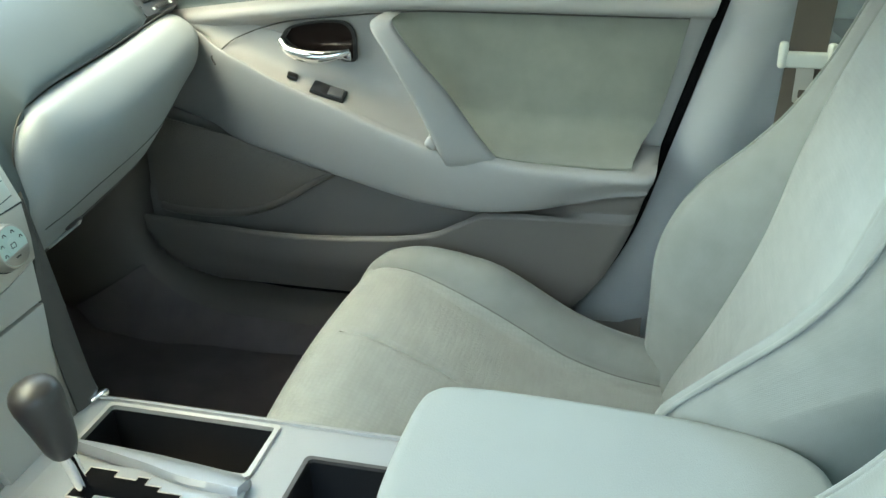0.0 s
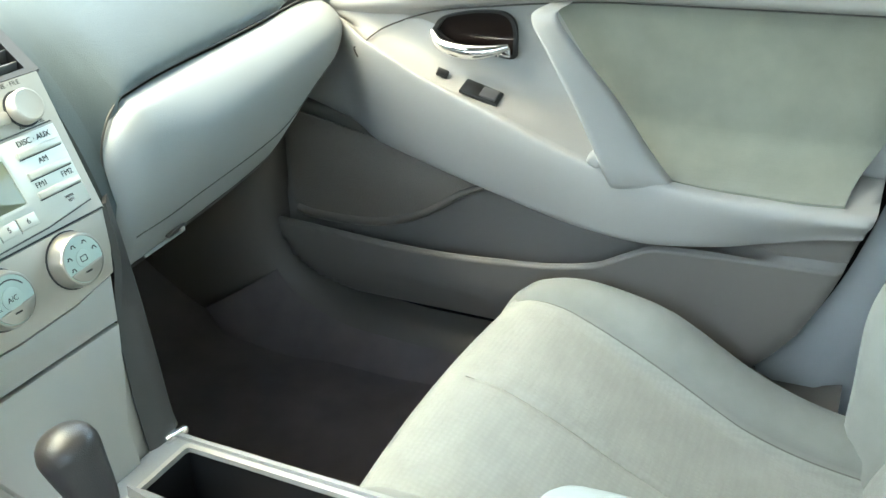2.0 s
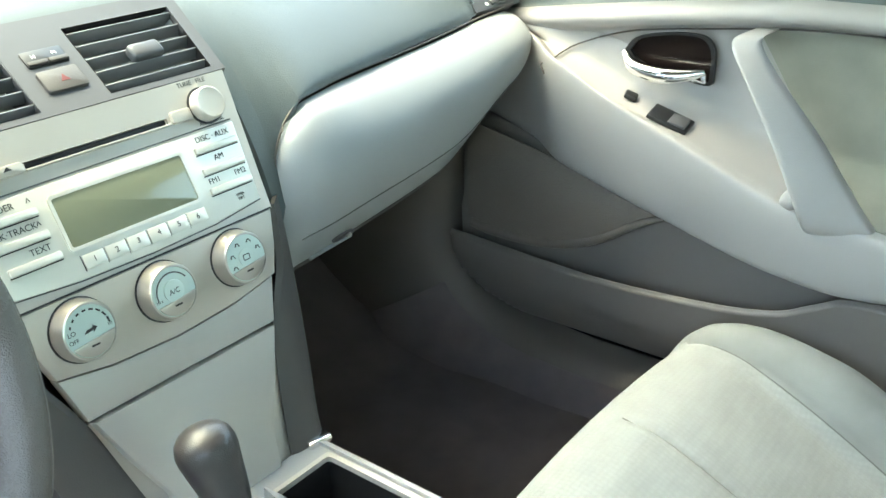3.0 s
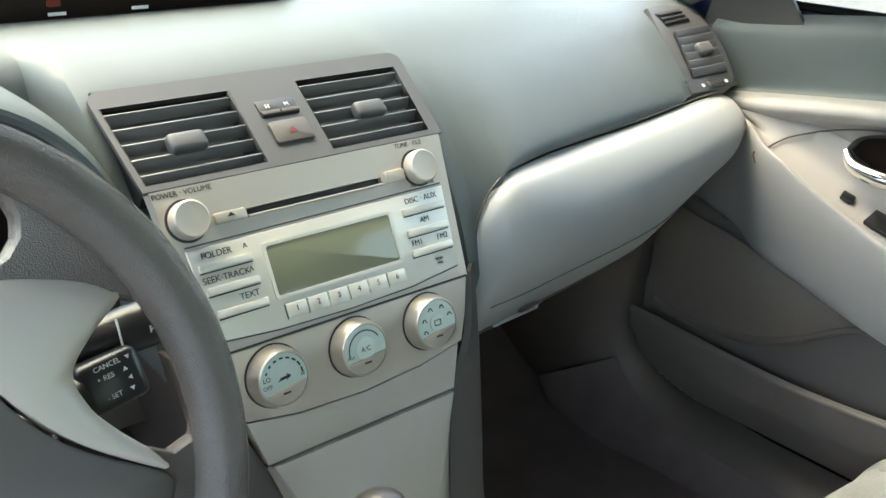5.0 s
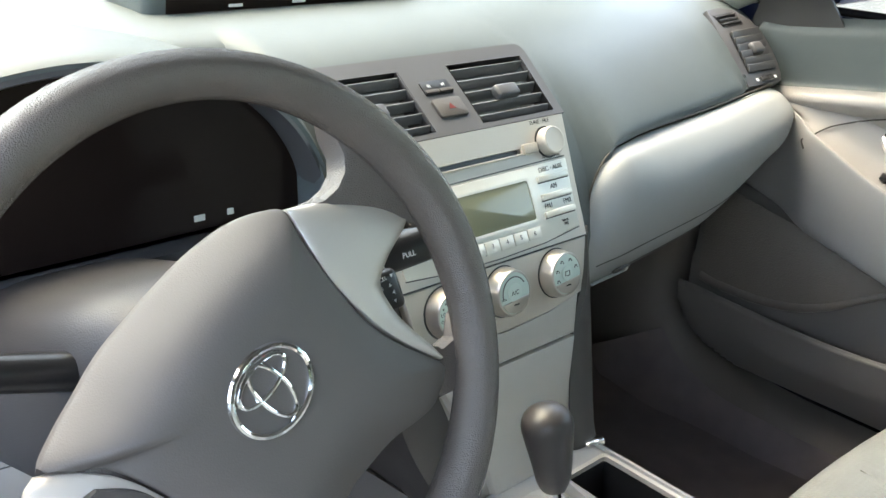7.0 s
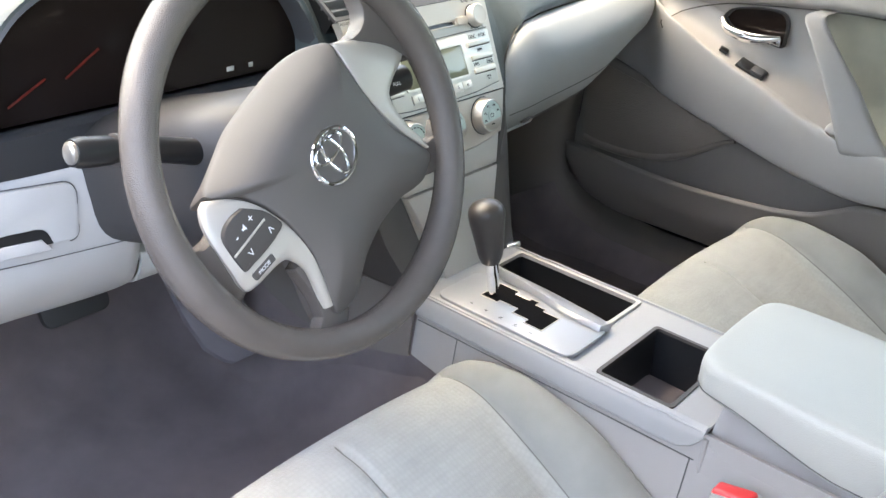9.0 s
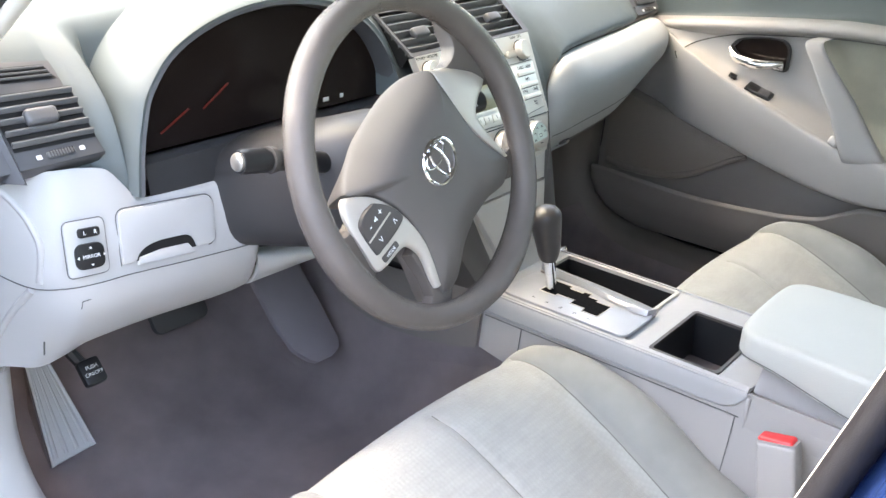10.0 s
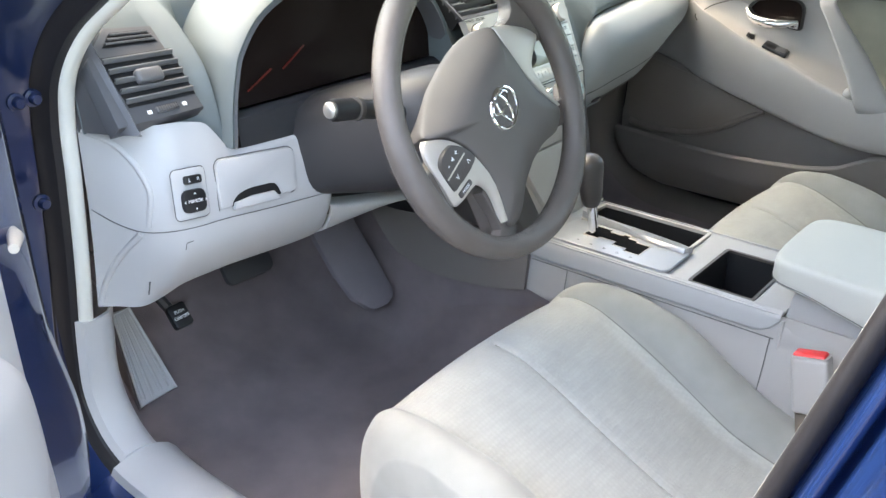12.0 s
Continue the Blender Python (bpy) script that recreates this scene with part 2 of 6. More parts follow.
def tube(path, radius, n=8, flat=1.0, caps=True):
    """A tube along 3D points; radius is a number or one for each point."""
    pts = [Vector(p) for p in path]
    rows = []
    side = None
    for i, p in enumerate(pts):
        d = (pts[min(i + 1, len(pts) - 1)] - pts[max(i - 1, 0)]).normalized()
        if side is None:
            side = d.orthogonal().normalized()
        side = (side - d * side.dot(d)).normalized()
        up = d.cross(side)
        r = radius[i] if isinstance(radius, (list, tuple)) else radius
        rows.append([p + r * (math.cos(2 * math.pi * k / n) * side + flat * math.sin(2 * math.pi * k / n) * up) for k in range(n)])
    return loft(rows, closed=True, caps=caps)


def text(body, size, m, mat, parent, align="CENTER"):
    cu = bpy.data.curves.new("lettering", "FONT")
    cu.body, cu.size, cu.align_x, cu.align_y = body, size, align, "CENTER"
    cu.extrude = 0.0001
    tmp = bpy.data.objects.new("lettering", cu)
    me = bpy.data.meshes.new_from_object(tmp)
    bpy.data.objects.remove(tmp)
    me.transform(m)
    me.materials.clear()
    me.materials.append(mat)
    ob = new("lettering", me)
    hang(ob, parent)
    return ob


def face(b, t):
    """A plane across the car, by its lower and upper edge in (y, z): local x to the right, y up the face, z out of it."""
    b, t = Vector((0, *b)), Vector((0, *t))
    d = (t - b).normalized()
    nrm = Vector((1, 0, 0)).cross(d)
    return Matrix(((1, d.x, nrm.x, b.x), (0, d.y, nrm.y, b.y), (0, d.z, nrm.z, b.z), (0, 0, 0, 1)))


def T(x, y, z=0.0):
    return Matrix.Translation((x, y, z))


def span(a, b, n):
    return [a + (b - a) * i / (n - 1) for i in range(n)]


# ---- ground and car body ----
bm = bmesh.new()
bmesh.ops.create_grid(bm, x_segments=60, y_segments=60, size=400)
tagged(part("ground", bm, CONCRETE), "grey concrete ground under the parked car", "ground", kind="structure")

# unseen wall, added to cut low light through the driver's door
bm = bmesh.new()
box(0.2, 18.0, 1.6, T(-4.6, 1.0, 0.8), 0.02, bm=bm)
tagged(part("blocking_wall_west", bm, WALL), "unseen plain wall added to block low light from the west", "wall", kind="structure")

# carpet: flat, rising to the toe board in front
rows = []
for y in span(-1.6, 0.95, 60):
    row = []
    for x in span(-0.70, 0.70, 45):
        z = float(keyed([(-1.6, 0.37), (0.34, 0.37), (0.50, 0.40), (0.62, 0.47), (0.80, 0.62), (0.95, 0.78)], y))
        z += 0.20 * math.exp(-(x / 0.13) ** 4)
        z += 0.004 * noise.noise((x * 9, y * 9, 0)) + 0.03 * max(0, (abs(x) - 0.62) / 0.08) ** 2
        row.append((x, y, z))
    rows.append(row)
tagged(part("floor", shell(rows, 0.01), CARPET), "grey-brown worn car floor carpet", "carpet", kind="structure")

# door opening on the driver's side: the path in (y, z), from the roof down the front pillar, along the sill, up the rear pillar
OPENING = [(-0.10, 1.28), (0.06, 1.18), (0.20, 1.085), (0.285, 1.03), (0.335, 0.975), (0.352, 0.92), (0.357, 0.85), (0.368, 0.74), (0.385, 0.62),
           (0.385, 0.54), (0.345, 0.483), (0.27, 0.462), (0.10, 0.46), (-0.10, 0.46), (-0.25, 0.47), (-0.34, 0.52), (-0.40, 0.62),
           (-0.455, 0.79), (-0.505, 0.96), (-0.56, 1.15), (-0.60, 1.28)]


def sweep(path, section, n=90, lo=0.0, hi=1.0, side=1.0):
    """A strip along the opening. section: (x, offset outward from the opening) pairs."""
    pts = cr(path, 400)
    pts = pts[int(lo * 399):int(hi * 399) + 1]
    step = max(1, len(pts) // n)
    pts = pts[::step]
    rows = []
    for i, p in enumerate(pts):
        d = pts[min(i + 1, len(pts) - 1)] - pts[max(i - 1, 0)]
        d /= np.linalg.norm(d)
        out = np.array((-d[1], d[0]))
        rows.append([(side * x, *(p + o * out)) for x, o in section])
    return rows


body = thing("car_body", "dark blue sedan body with open front door opening", "car", kind="structure", at=(0, 0, 0.2))
ring = [(-0.716 + 0.0105 * math.cos(a), 0.003 + 0.010 * math.sin(a)) for a in span(0, 2 * math.pi * 11 / 12, 12)]
part("door_welt", loft(sweep(OPENING, ring, lo=0.0, hi=0.395), closed=True, caps=True), CREAM, body, "cream grey edge trim of the door opening")
ring = [(-0.716 + 0.0026 * math.cos(a), 0.000 + 0.0026 * math.sin(a)) for a in span(0, 2 * math.pi * 9 / 10, 10)]
part("door_welt", loft(sweep(OPENING, ring, lo=0.395), closed=True, caps=True), CREAM, body, "cream grey edge trim of the door opening")
part("door_seal", shell(sweep(OPENING, [(-0.718, 0.003), (-0.726, 0.001), (-0.735, 0.003), (-0.739, 0.008), (-0.743, 0.015), (-0.746, 0.024)], hi=0.66), 0.004), SEAL, body, "black rubber door seal")
bulb = [(-0.7305 + 0.0125 * math.cos(a), 0.0070 + 0.0088 * math.sin(a)) for a in span(0, 2 * math.pi * 19 / 20, 20)]
part("door_seal", loft(sweep(OPENING, bulb, lo=0.66), closed=True, caps=True), SEAL, body, "black hollow rubber door seal with a dull sheen")
part("door_jamb", shell(sweep(OPENING, cr([(-0.728, 0.012), (-0.733, 0.0165), (-0.741, 0.0185), (-0.752, 0.0198), (-0.760, 0.0225), (-0.7635, 0.0265), (-0.761, 0.0305), (-0.753, 0.0325), (-0.744, 0.0340), (-0.742, 0.0400)], 26), lo=0.66), 0.003), BLUE, body, "glossy dark blue painted jamb")
part("rear_door", shell(sweep(OPENING, cr([(-0.730, 0.0375), (-0.760, 0.0365), (-0.771, 0.0375), (-0.778, 0.0405), (-0.786, 0.046), (-0.805, 0.052), (-0.84, 0.060), (-0.866, 0.078), (-0.875, 0.12), (-0.875, 0.26)], 34), lo=0.66), 0.003), BLUE, body, "dark blue edge of the closed rear door")
part("door_jamb", shell(sweep(OPENING, [(-0.751, 0.031), (-0.78, 0.036), (-0.83, 0.046), (-0.868, 0.075), (-0.875, 0.12), (-0.875, 0.26)], lo=0.5, hi=0.66), 0.003), BLUE, body, "glossy dark blue painted jamb")
# the same body side beyond the passenger door, and roof and pillars that close the cabin
part("door_jamb", shell(sweep(OPENING, [(0.780, 0.03), (0.80, 0.050), (0.845, 0.056), (0.868, 0.075), (0.875, 0.12), (0.875, 0.26)]), 0.003), BLUE, body, "glossy dark blue painted jamb")


def pillar(path, w, d, name, mat, label=""):
    """A trim strip of width w and depth d along 3D points."""
    part(name, tube(cr(path, 24), w, n=12, flat=d / w), mat, body, label)


for s in (-1, 1):
    pillar([(s * 0.73, 0.62, 0.98), (s * 0.715, 0.44, 1.035), (s * 0.70, 0.30, 1.11), (s * 0.66, 0.0, 1.27), (s * 0.60, -0.25, 1.38)], 0.035, 0.045, "pillar_trim", CREAM, "cream windscreen pillar trim")
rows = []
for y in span(-1.75, 0.27, 22):
    rows.append([(x, y, 1.40 + 0.05 * (1 - (x / 0.62) ** 2) - 0.03 * ((y + 0.8) / 0.9) ** 2) for x in span(-0.62, 0.62, 20)])
part("roof", shell(rows, 0.02), LINING, body, "grey cloth roof lining under the roof")
part("firewall", shell([[(x, 0.96 - 0.05 * (z > 0.8), z) for x in span(-0.80, 0.80, 8)] for z in span(0.28, 1.0, 8)], 0.02), DARKGREY, body)
part("front_wing", shell([[(x, y, 1.00 - 0.10 * (y - 0.95) - 0.10 * (x / 0.85) ** 4) for x in span(-0.88, 0.88, 24)] for y in span(0.95, 2.0, 12)], 0.004), BLUE, body, "dark blue bonnet")
for s in (-1, 1):
    part("cowl_side", shell([[(s * 0.745, y, z) for y in span(0.40, 1.9, 10)] for z in span(0.28, 0.99, 8)], 0.02), SHADEBLUE, body)
part("underbody", shell([[(x, y, 0.30) for x in span(-0.78, 0.78, 6)] for y in span(-1.75, 1.0, 8)], 0.02), SHADEBLUE, body)
rows = []
for z in span(0.30, 1.00, 8):
    rows.append([(x, -1.72 + 0.1 * abs(x), z) for x in span(-0.75, 0.75, 12)])
part("rear_panel", shell(rows, 0.02), DARKGREY, body)
for s in (-1, 1):
    rows = [[(s * (0.735 + 0.03 * math.sin(k * 0.5)), y, z) for k, z in enumerate(span(0.36, 0.94, 8))] for y in span(-1.7, -0.64, 10)]
    part("rear_side_panel", shell(rows, 0.02), DOOR, body)

part("hinge_pillar", shell(sweep(OPENING, [(-0.748, 0.022), (-0.80, 0.034), (-0.875, 0.06), (-0.875, 0.26)], lo=0.12, hi=0.50), 0.003), SHADEBLUE, body, "blue hinge pillar, its paint darkened for shade")
# sill and kick trim, light grey plastic, over the lower front corner of the opening
SILL = [(-0.748, 0.030), (-0.742, 0.004), (-0.722, -0.004), (-0.700, -0.006), (-0.676, 0.000), (-0.656, 0.014), (-0.640, 0.034), (-0.630, 0.062), (-0.625, 0.095)]
sill = thing("sill_trim", "light grey plastic door sill scuff plate", "sill trim", kind="structure", at=(-0.68, 0, 0.4))
part("kick_trim", shell(sweep(OPENING, [(-0.728, 0.004), (-0.722, -0.004), (-0.705, -0.006), (-0.688, -0.002), (-0.676, 0.010), (-0.668, 0.035), (-0.664, 0.075), (-0.660, 0.16)], lo=0.385, hi=0.5195), 0.004), LIGHT, sill)
part("scuff_plate", shell(sweep(OPENING, SILL, lo=0.5205, hi=0.73), 0.004), LIGHT, sill)
# painted rocker seen beyond the sill plate
part("rocker", shell(sweep(OPENING, [(-0.724, 0.010), (-0.76, 0.022), (-0.80, 0.05)], lo=0.45, hi=0.75), 0.003), BLUE, body, "dark blue painted rocker")

# rear pillar trim on both sides
for s in (-1, 1):
    rows = []
    for z in span(0.40, 1.35, 24):
        ye = float(keyed([(0.40, -0.30), (0.50, -0.352), (0.62, -0.415), (0.745, -0.455), (0.955, -0.515), (1.35, -0.62)], z))
        rows.append([(s * (0.716 - 0.10 * max(0, z - 0.95)), ye, z), (s * (0.700 - 0.10 * max(0, z - 0.95)), ye - 0.008, z), (s * (0.690 - 0.10 * max(0, z - 0.95)), ye - 0.03, z),
                     (s * (0.688 - 0.10 * max(0, z - 0.95)), ye - 0.078, z), (s * (0.694 - 0.1 * max(0, z - 0.95)), ye - 0.088, z), (s * (0.712 - 0.1 * max(0, z - 0.95)), ye - 0.15, z), (s * (0.728 - 0.1 * max(0, z - 0.95)), ye - 0.30, z)])
    part("pillar_trim", shell(rows, 0.004), LIGHT, body, "pale grey plastic centre pillar trim")

# glazing: clear windscreen, tinted rear glass
part("windscreen", shell([[(x * (1 - 0.16 * f), 0.86 - 0.60 * f - 0.10 * (x / 0.7) ** 2 * (1 - f), 1.01 + 0.41 * f + 0.03 * math.sin(math.pi * f) - 0.02 * (x / 0.7) ** 2) for x in span(-0.72, 0.72, 24)] for f in span(0, 1, 12)], 0.004), CLEAR, body, "clear windscreen")
part("rear_window", shell([[(x, -1.74 + 0.05 * f, 0.98 + 0.42 * f) for x in span(-0.68, 0.68, 10)] for f in span(0, 1, 6)], 0.004), TINTED, body, "tinted rear window")
for s in (-1, 1):
    part("rear_side_window", shell([[(s * (0.742 - 0.13 * f), y, 0.93 + 0.48 * f) for y in span(-1.72, -0.70, 8)] for f in span(0, 1, 6)], 0.004), TINTED, body, "tinted rear door window")


# ---- dashboard ----
dash = thing("dashboard", "two-tone grey plastic dashboard under the windscreen", "dashboard", at=(0, 0.45, 0.75))
FAR = [(0.46, 1.052), (0.62, 1.055), (0.80, 1.045), (0.98, 1.02)]
PADS = [
    (-0.706, [(0.34, 0.905), (0.345, 0.935), (0.352, 0.965), (0.37, 0.995), (0.39, 1.012), (0.42, 1.03)]),
    (-0.66, [(0.295, 0.905), (0.306, 0.935), (0.325, 0.972), (0.348, 1.003), (0.370, 1.025), (0.40, 1.042)]),
    (-0.60, [(0.282, 0.885), (0.290, 0.925), (0.316, 0.968), (0.345, 1.003), (0.368, 1.027), (0.40, 1.045)]),
    (-0.57, [(0.262, 0.868), (0.268, 0.91), (0.288, 0.965), (0.325, 1.005), (0.36, 1.03), (0.40, 1.046)]),
    (-0.548, [(0.36, 0.868), (0.36, 0.93), (0.36, 0.975), (0.365, 1.005), (0.375, 1.03), (0.40, 1.046)]),
    (-0.170, [(0.36, 0.868), (0.36, 0.93), (0.36, 0.975), (0.365, 1.005), (0.375, 1.03), (0.40, 1.046)]),
    (-0.152, [(0.20, 0.83), (0.225, 0.885), (0.25, 0.94), (0.285, 0.99), (0.32, 1.022), (0.38, 1.045)]),
    (-0.12, [(0.215, 0.82), (0.235, 0.87), (0.262, 0.935), (0.295, 0.99), (0.326, 1.024), (0.38, 1.045)]),
    (0.12, [(0.215, 0.82), (0.235, 0.87), (0.262, 0.935), (0.295, 0.99), (0.326, 1.024), (0.38, 1.045)]),
    (0.142, [(0.186, 0.822), (0.200, 0.872), (0.226, 0.926), (0.270, 0.985), (0.318, 1.022), (0.38, 1.045)]),
    (0.160, [(0.196, 0.835), (0.205, 0.88), (0.228, 0.930), (0.272, 0.985), (0.318, 1.020), (0.38, 1.045)]),
    (0.20, [(0.207, 0.926), (0.211, 0.936), (0.235, 0.958), (0.278, 0.992), (0.320, 1.018), (0.38, 1.042)]),
    (0.27, [(0.222, 0.927), (0.225, 0.938), (0.245, 0.958), (0.283, 0.988), (0.325, 1.014), (0.385, 1.040)]),
    (0.475, [(0.245, 0.933), (0.249, 0.944), (0.268, 0.963), (0.300, 0.988), (0.338, 1.013), (0.395, 1.038)]),
    (0.526, [(0.252, 0.934), (0.257, 0.945), (0.276, 0.965), (0.305, 0.990), (0.342, 1.014), (0.40, 1.036)]),
    (0.550, [(0.262, 0.935), (0.272, 0.946), (0.296, 0.967), (0.324, 0.992), (0.355, 1.015), (0.40, 1.036)]),
    (0.68, [(0.283, 0.928), (0.288, 0.940), (0.304, 0.962), (0.328, 0.988), (0.36, 1.010), (0.41, 1.030)]),
    (0.745, [(0.34, 0.925), (0.345, 0.938), (0.356, 0.96), (0.375, 0.985), (0.40, 1.005), (0.43, 1.022)]),
]
PADS = [(x, p + FAR) for x, p in PADS]
rows = []
xs = sorted(set([round(v, 4) for v in span(-0.706, 0.745, 110)] + [k[0] for k in PADS]))
for x in xs:
    sec = keyed(PADS, x)
    if x > 0.16:
        soft = (keyed(PADS, x - 0.03) + keyed(PADS, x - 0.015) + keyed(PADS, x) + keyed(PADS, x + 0.015) + keyed(PADS, x + 0.03)) / 5
        sec = np.concatenate([sec[:1], soft[1:]])
        sec[1] = 0.5 * sec[1] + 0.5 * keyed(PADS, x)[1]
    rows.append([(x, *q) for q in cr(sec, 46)])
part("upper_pad", shell(rows, 0.006), UPPER, dash, "grey-green grained upper dash pad")

# bulged glove box below the seam
GLOVE = [
    (0.156, [(0.203, 0.855), (0.202, 0.845), (0.200, 0.832), (0.198, 0.815), (0.198, 0.79), (0.200, 0.765)]),
    (0.161, [(0.205, 0.878), (0.198, 0.870), (0.193, 0.850), (0.192, 0.820), (0.195, 0.79), (0.199, 0.766)]),
    (0.170, [(0.206, 0.896), (0.192, 0.888), (0.184, 0.862), (0.184, 0.825), (0.191, 0.79), (0.197, 0.767)]),
    (0.185, [(0.208, 0.911), (0.188, 0.902), (0.175, 0.870), (0.178, 0.828), (0.188, 0.793), (0.197, 0.770)]),
    (0.21, [(0.212, 0.921), (0.188, 0.912), (0.170, 0.875), (0.174, 0.83), (0.186, 0.795), (0.196, 0.772)]),
    (0.28, [(0.228, 0.922), (0.199, 0.912), (0.174, 0.875), (0.177, 0.835), (0.188, 0.800), (0.199, 0.778)]),
    (0.43, [(0.240, 0.926), (0.210, 0.918), (0.182, 0.885), (0.183, 0.847), (0.191, 0.815), (0.201, 0.795)]),
    (0.56, [(0.256, 0.930), (0.228, 0.924), (0.202, 0.900), (0.198, 0.875), (0.204, 0.860), (0.214, 0.846)]),
    (0.62, [(0.268, 0.928), (0.245, 0.922), (0.225, 0.905), (0.221, 0.888), (0.226, 0.872), (0.235, 0.858)]),
    (0.655, [(0.285, 0.920), (0.270, 0.915), (0.258, 0.905), (0.254, 0.893), (0.256, 0.882), (0.262, 0.872)]),
]
# the lower half tucks under towards the footwell
TUCK = np.array([(0.0, 0.0), (0.0, 0.0), (0.002, 0.0), (0.009, -0.004), (0.019, -0.011), (0.030, -0.020)])
GLOVE = [(x, np.array(p) + TUCK * float(keyed([(0.156, 0.15), (0.175, 0.6), (0.21, 1.0), (0.43, 1.0), (0.56, 0.55), (0.655, 0.2)], x))) for x, p in GLOVE]
rows = []
for x in span(0.156, 0.21, 16) + span(0.22, 0.655, 54):
    rows.append([(x, *q) for q in cr(keyed(GLOVE, x), 30)])
glove = part("glove_box_door", shell(rows, 0.005), GLOVEBOX, dash, "pale grey bulged glove box door")
# its lower edge trim, latch and seam
rows = []
for x in span(0.165, 0.63, 40):
    e = keyed(GLOVE, x)[-1]
    rows.append([(x, e[0] + 0.004, e[1] + 0.001), (x, e[0] + 0.010, e[1] - 0.006), (x, e[0] + 0.030, e[1] - 0.014), (x, e[0] + 0.08, e[1] - 0.020), (x, 0.48, e[1] * 0.3 + 0.70 * 0.7)])
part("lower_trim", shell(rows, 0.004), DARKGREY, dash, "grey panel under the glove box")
part("seam", tube([(x, keyed(GLOVE, x)[0][0] - 0.001, keyed(GLOVE, x)[0][1] + 0.0040) for x in span(0.157, 0.21, 14) + span(0.22, 0.65, 50)], 0.0011, 8), DARKGREY, dash, "dark shadow gap over the glove box")
part("door_seam", tube([(x, *(np.array(cr(keyed(GLOVE, x), 30)[22]) + (-0.0002, 0.0))) for x in span(0.178, 0.63, 50)], 0.0008, 6), SEAM, glove)
GM = face((0.2245, 0.7555), (0.2035, 0.7865))
part("latch_lip", box(0.060, 0.003, 0.004, GM @ pose(0.238, 0.0005, 0.002, 0, 0, 8), 0.0012), GLOVEBOX, glove)
part("latch", prism([(0.250 + 0.015 * math.cos(a), 0.013 + 0.0045 * math.sin(a) + 0.1 * 0.015 * math.cos(a)) for a in span(0, 2 * math.pi * 23 / 24, 24)], GM @ T(0, 0, 0.001), 0.003, 0.001), DARKGREY, glove, "dark recessed latch")
part("lock_cylinder", lathe([(0.0035, 0.0), (0.0035, 0.0015), (0.0025, 0.002)], GM @ T(0.257, 0.013, 0.004), 16), SILVER, glove, "lock cylinder")
# airbag mark pressed into the pad
AM = face((0.25415, 0.92336), (0.35093, 1.01015)) @ pose(0.543, 0.0295, 0.0048, 0, -6, 7)
part("airbag_mark", frame_ring(rounded(-0.019, -0.0035, 0.019, 0.0035, 0.001), rounded(-0.0183, -0.0028, 0.0183, 0.0028, 0.0008), AM, 0.0012, 0.0), UPPER, dash)

# centre stack: four faces, one above another
F1 = face((0.234, 0.965), (0.311, 1.023))
F2 = face((0.175, 0.85), (0.234, 0.965))
F3 = face((0.150, 0.755), (0.175, 0.85))
F4 = face((0.112, 0.640), (0.150, 0.755))


def grille(name, poly_outer, inner, m, slats, tab, parent, deep=0.03):
    """A louvred outlet: dark well, slats and a slide tab. inner: x0, y0, x1, y1 with a skew of its sides."""
    x0, y0, x1, y1, sk0, sk1 = inner
    well = [(x0, y0), (x1, y0), (x1 + sk1, y1), (x0 + sk0, y1)]
    bm = bmesh.new()
    lo = [bm.verts.new((*p, -deep)) for p in well]
    up = [bm.verts.new((*p, 0.0005)) for p in well]
    bm.faces.new(lo)
    for i in range(4):
        j = (i + 1) % 4
        bm.faces.new((lo[i], lo[j], up[j], up[i]))
    bmesh.ops.transform(bm, matrix=m, verts=bm.verts)
    part("well", bm, BLACK, parent, "black backing that darkens the duct behind the slats")
    for k in range(slats):
        f = (k + 0.5) / slats
        y = y0 + f * (y1 - y0)
        a, b = x0 + sk0 * f, x1 + sk1 * f
        part("slat", box(b - a + 0.002, 0.0105, 0.0026, m @ T((a + b) / 2, y, -0.006) @ pose(0, 0, 0, 62), 0.0009), SLAT, parent)
    if tab:
        tx, ty, tw, th = tab
        part("slide_tab", box(tw, th, 0.012, m @ T(tx, ty, 0.0), 0.004, 3), VENT, parent)


def plate_with_holes(outer, holes, m, depth, mat, name, parent, label="", more=()):
    """A flat face with rectangular openings, from a grid of cells between all edges."""
    x0, x1, y0, y1 = outer
    xs = sorted({x0, x1} | {h[0] for h in holes} | {h[2] for h in holes})
    ys = sorted({y0, y1} | set(more) | {h[1] for h in holes} | {h[3] for h in holes})
    bm = bmesh.new()
    vs = {}
    for i, x in enumerate(xs):
        for j, y in enumerate(ys):
            vs[i, j] = bm.verts.new((x, y, 0))
    for i in range(len(xs) - 1):
        for j in range(len(ys) - 1):
            cx, cy = (xs[i] + xs[i + 1]) / 2, (ys[j] + ys[j + 1]) / 2
            if not any(h[0] < cx < h[2] and h[1] < cy < h[3] for h in holes):
                bm.faces.new((vs[i, j], vs[i + 1, j], vs[i + 1, j + 1], vs[i, j + 1]))
    bmesh.ops.delete(bm, geom=[v for v in bm.verts if not v.link_faces], context="VERTS")
    ext = bmesh.ops.extrude_face_region(bm, geom=list(bm.faces))
    for v in ext["geom"]:
        if isinstance(v, bmesh.types.BMVert):
            v.co.z -= depth
    return bm


